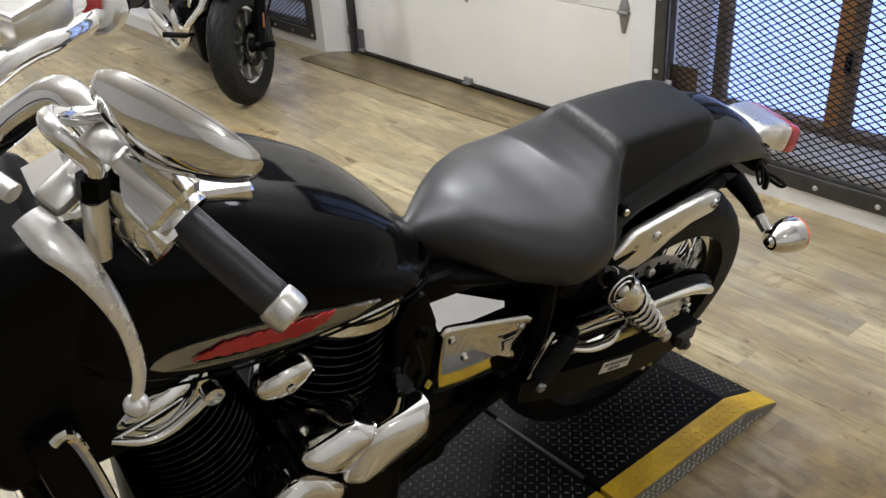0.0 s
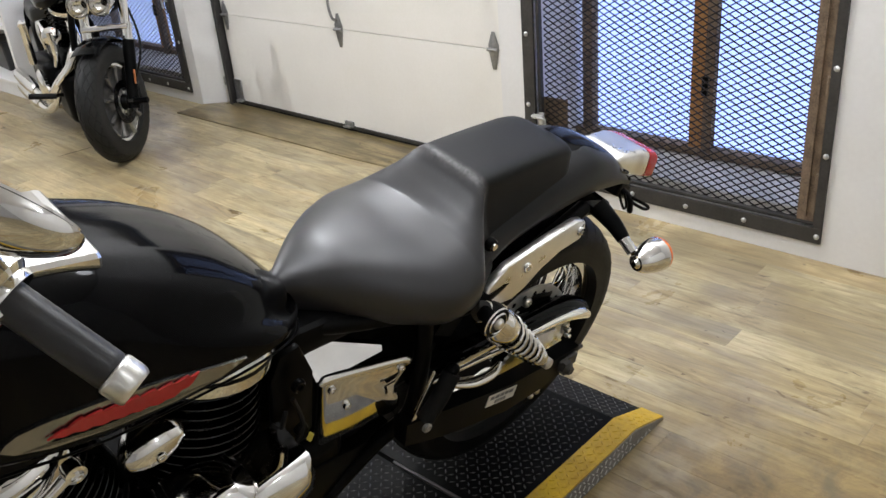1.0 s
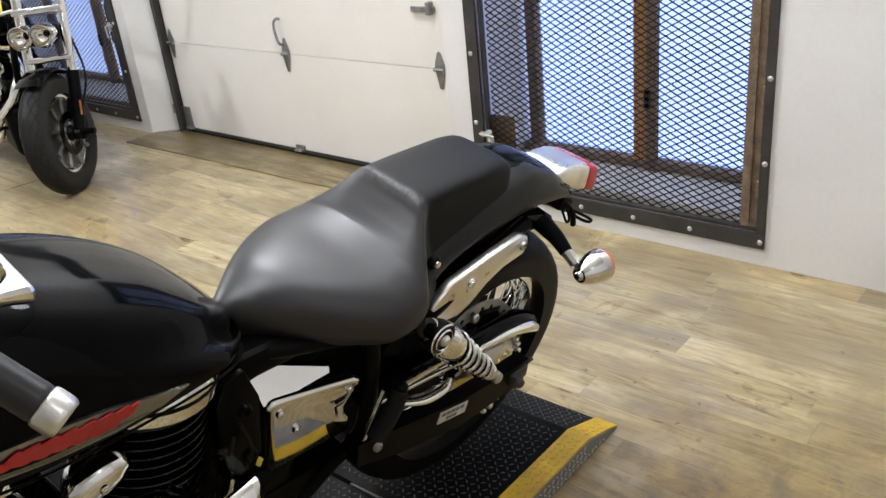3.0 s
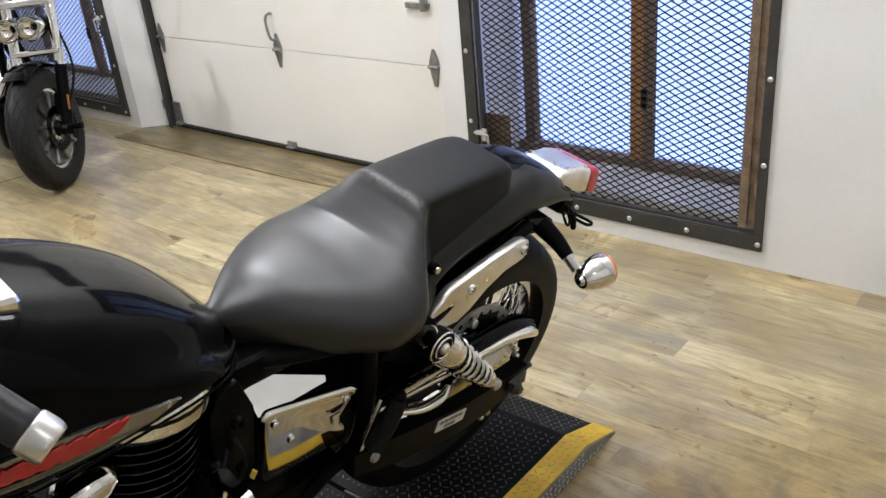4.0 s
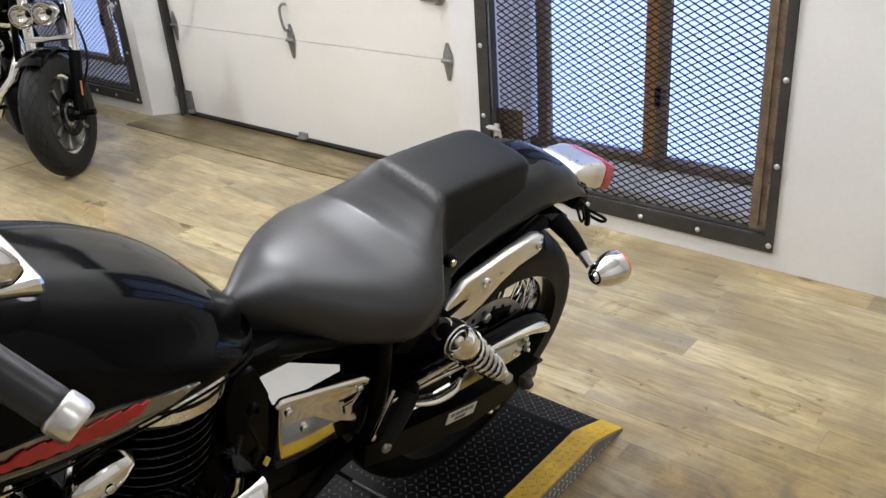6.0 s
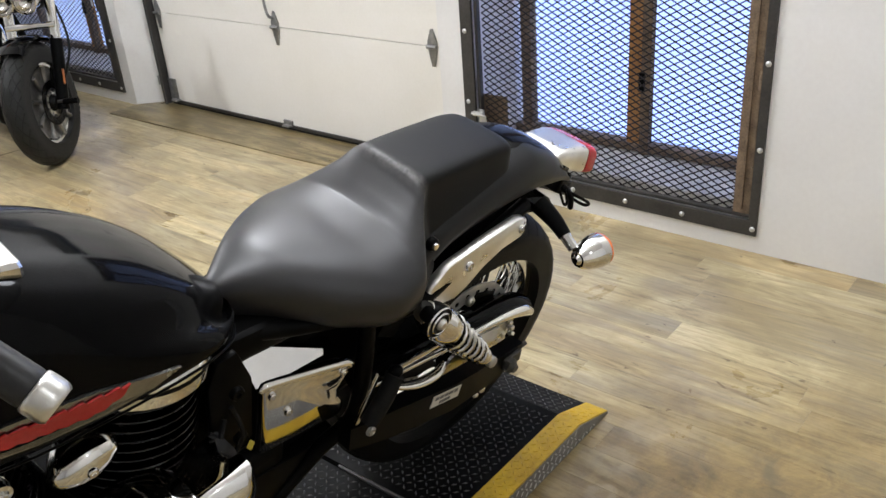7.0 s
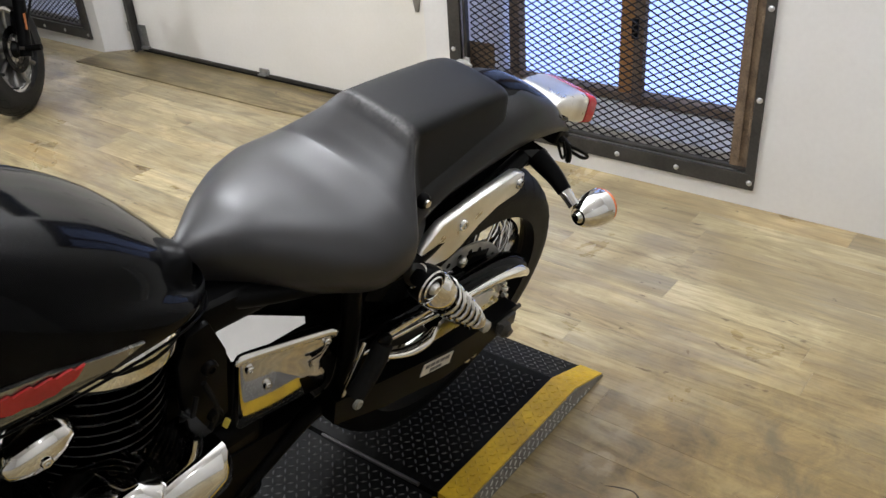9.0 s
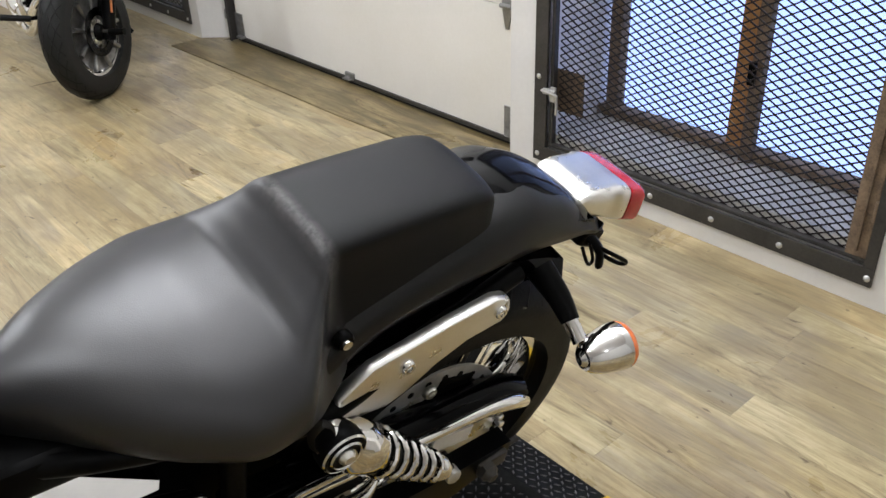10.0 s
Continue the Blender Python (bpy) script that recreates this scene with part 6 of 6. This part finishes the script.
def crate(p, w, d, h):
    c = thing("plastic_crate", pose(*p, 0, 0, -6), "dark grey plastic crate with folded lid on a white shelf", "crate")
    def ring(k, z):
        return [(x * d / 2 * k, y * w / 2 * k, z) for x, y in ((-1, -0.94), (-0.94, -1), (0.94, -1), (1, -0.94), (1, 0.94), (0.94, 1), (-0.94, 1), (-1, 0.94))]
    part("tub", b_loft([ring(0.86, 0.0), ring(0.88, 0.006), ring(0.97, h * 0.86), ring(1.03, h * 0.86), ring(1.04, h * 0.94), ring(1.0, h * 0.94)]), DARKP, c, smooth=25)
    for s in (-1, 1):
        lid = part("lid_flap", b_box((d * 0.98, w * 0.49, 0.010), pose(0, s * w * 0.25, h * 0.975, s * -3, 0, 0), 0.003), DARKP, c, "grey hinged lid flap")
        part("flap_rib", b_box((d * 0.6, w * 0.06, 0.006), pose(0, s * w * 0.25, h * 0.975 + 0.007, s * -3, 0, 0), 0.002), DARKP, lid)
    part("handle_recess", b_box((0.006, w * 0.30, h * 0.10), pose(-d * 0.482, 0, h * 0.72, 0, 4, 0), 0.002), RUBBER, c, "dark handle slot")
    return c


shelving()
crate((2.265, 6.035, 0.102), 0.36, 0.24, 0.195)
for y, w, h, mat, label in ((5.86, 0.12, 0.11, BLUEP, "dark blue plastic tub on a white shelf"), (6.02, 0.13, 0.13, DARKP, "dark grey plastic tub on a white shelf"), (6.18, 0.10, 0.09, BLUEP, "small dark blue plastic tub on a white shelf")):
    tub = thing("storage_tub", pose(2.20, y, 0.455), label, "box")
    part("body", b_loft([[(x * w * 0.5 * k, q * w * 0.5 * k, z) for x, q in ((-1, -1), (1, -1), (1, 1), (-1, 1))] for k, z in ((0.86, 0), (0.96, h * 0.9), (1.02, h * 0.9), (1.02, h))]), mat, tub, smooth=20)
basket = thing("storage_box", pose(2.20, 6.84, 0.102), "white storage box with a blue band on a white shelf", "box")
part("body", b_box((0.26, 0.46, 0.17), pose(0, 0, 0.085), 0.012), CABINET, basket)
part("band", b_box((0.266, 0.466, 0.040), pose(0, 0, 0.105), 0.004), BLUEB, basket, "blue band")

# ---- unseen pendant fittings, made up to go with the added lamps ----
for lx, ly, ls, lw in LAMPS:
    fix = thing("ceiling_light", pose(lx, ly, CEIL), "unseen short pendant ceiling lamp with a white canopy, lit", "lamp", "ceiling lamps")
    part("canopy", b_lathe([(0.06, 0), (0.06, -0.02), (0.02, -0.035), (0.0, -0.035)], None, 28), WALL, fix)
    part("stem", b_tube([(0, 0, -0.03), (0, 0, -0.22)], 0.008, 10, 1), GALV, fix)
    part("lamp_holder", b_lathe([(0.01, -0.20), (0.03, -0.21), (0.034, -0.255), (0.0, -0.255)], None, 20), WALL, fix)

# ---- white cupboard at the wall ----
cab = thing("cupboard", pose(1.995, 0.085, 0), "plain white laminate cupboard on the plank floor", "cupboard")
part("carcass", b_box((0.53, 0.60, 0.95), pose(0.265, -0.30, 0.475), 0.003), CABINET, cab)
part("door_leaf", b_box((0.018, 0.56, 0.86), pose(-0.010, -0.30, 0.49), 0.003), CABINET, cab)
scrap = part("paper_scrap", b_plate([(0, 0), (0.03, 0.006), (0.05, -0.004), (0.046, 0.012), (0.02, 0.024), (0.004, 0.014)], 0.002, pose(1.90, 0.055, 0.001, 3, 0, 100)), TAN, None)
tagged(scrap, "small torn scrap of tan paper on the floor", "paper")

# ---- cracks in the worn floor beside the ramp ----
CRACKS = [[(1.122, 0.705), (1.112, 0.682), (1.088, 0.640), (1.084, 0.618), (1.068, 0.590), (1.069, 0.562), (1.058, 0.520), (1.056, 0.470), (1.040, 0.41)],
          [(1.262, 0.570), (1.272, 0.548), (1.279, 0.515), (1.262, 0.492), (1.246, 0.470), (1.238, 0.452), (1.212, 0.436), (1.196, 0.420)],
          [(1.196, 0.602), (1.192, 0.570), (1.197, 0.534)],
          [(1.630, 4.156), (1.70, 4.150), (1.77, 4.140), (1.83, 4.134)]]
for k, pts in enumerate(CRACKS):
    wide = [0.0007] + [0.0016 + 0.0011 * ((3 * i + k) % 4) / 3 for i in range(len(pts) - 2)] + [0.0005]
    if k > 1:
        wide = [w * (0.5 if k == 2 else 1.8) for w in wide]
    tagged(part("floor_crack", b_tube([(x, y, 0.0003) for x, y in pts], 0.003, 6, 4, 0.2, wide), CRACKM, None, "dark crack in the worn floor"), kind="structure")

# ---- floor planks ----
PW, PL = 0.1016, 0.915


def plank_mesh(w, l):
    bm = b_box((w - 0.0003, l - 0.0003, 0.009), pose(0, 0, -0.0045))
    top = [e for e in bm.edges if all(v.co.z > -0.001 for v in e.verts)]
    bmesh.ops.bevel(bm, geom=top, offset=0.0004, segments=1, affect="EDGES")
    me = bpy.data.meshes.new("plank")
    bm.to_mesh(me)
    bm.free()
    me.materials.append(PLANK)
    return me


rng = random.Random(4)
PLANK_ME = plank_mesh(PW, PL)
rest = []
row = 0
x = WX - PW / 2
while x > X0 + PW / 2:
    y = Y0 - rng.random() * PL
    while y < Y1:
        mid = y + PL / 2
        if 0.55 < x and -0.5 < mid < 5.6:
            ob = new("plank", PLANK_ME)
            ob.parent = floor
            ob.matrix_world = pose(x, mid, rng.uniform(-0.0002, 0.0))
        elif y + PL > Y0:
            rest.append((x, max(y, Y0), min(y + PL, Y1)))
        y += PL
    x -= PW
    row += 1
vs, fs = [], []
for x, ya, yb in rest:
    b = len(vs)
    y = (ya + yb) / 2
    w, l = PW / 2 - 0.0004, (yb - ya) / 2 - 0.0004
    for z, s in ((0.0, 0.0008), (-0.009, 0.0)):
        vs += [(x - w + s, y - l + s, z), (x + w - s, y - l + s, z), (x + w - s, y + l - s, z), (x - w + s, y + l - s, z)]
    fs += [(b, b + 1, b + 2, b + 3)] + [(b + i, b + 4 + i, b + 4 + (i + 1) % 4, b + (i + 1) % 4) for i in range(4)]
me = bpy.data.meshes.new("planks")
me.from_pydata(vs, [], fs)
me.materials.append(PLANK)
far_planks = new("planks", me)
far_planks.parent = floor
tagged(far_planks, "pale oak laminate planks further off", kind="stuff")
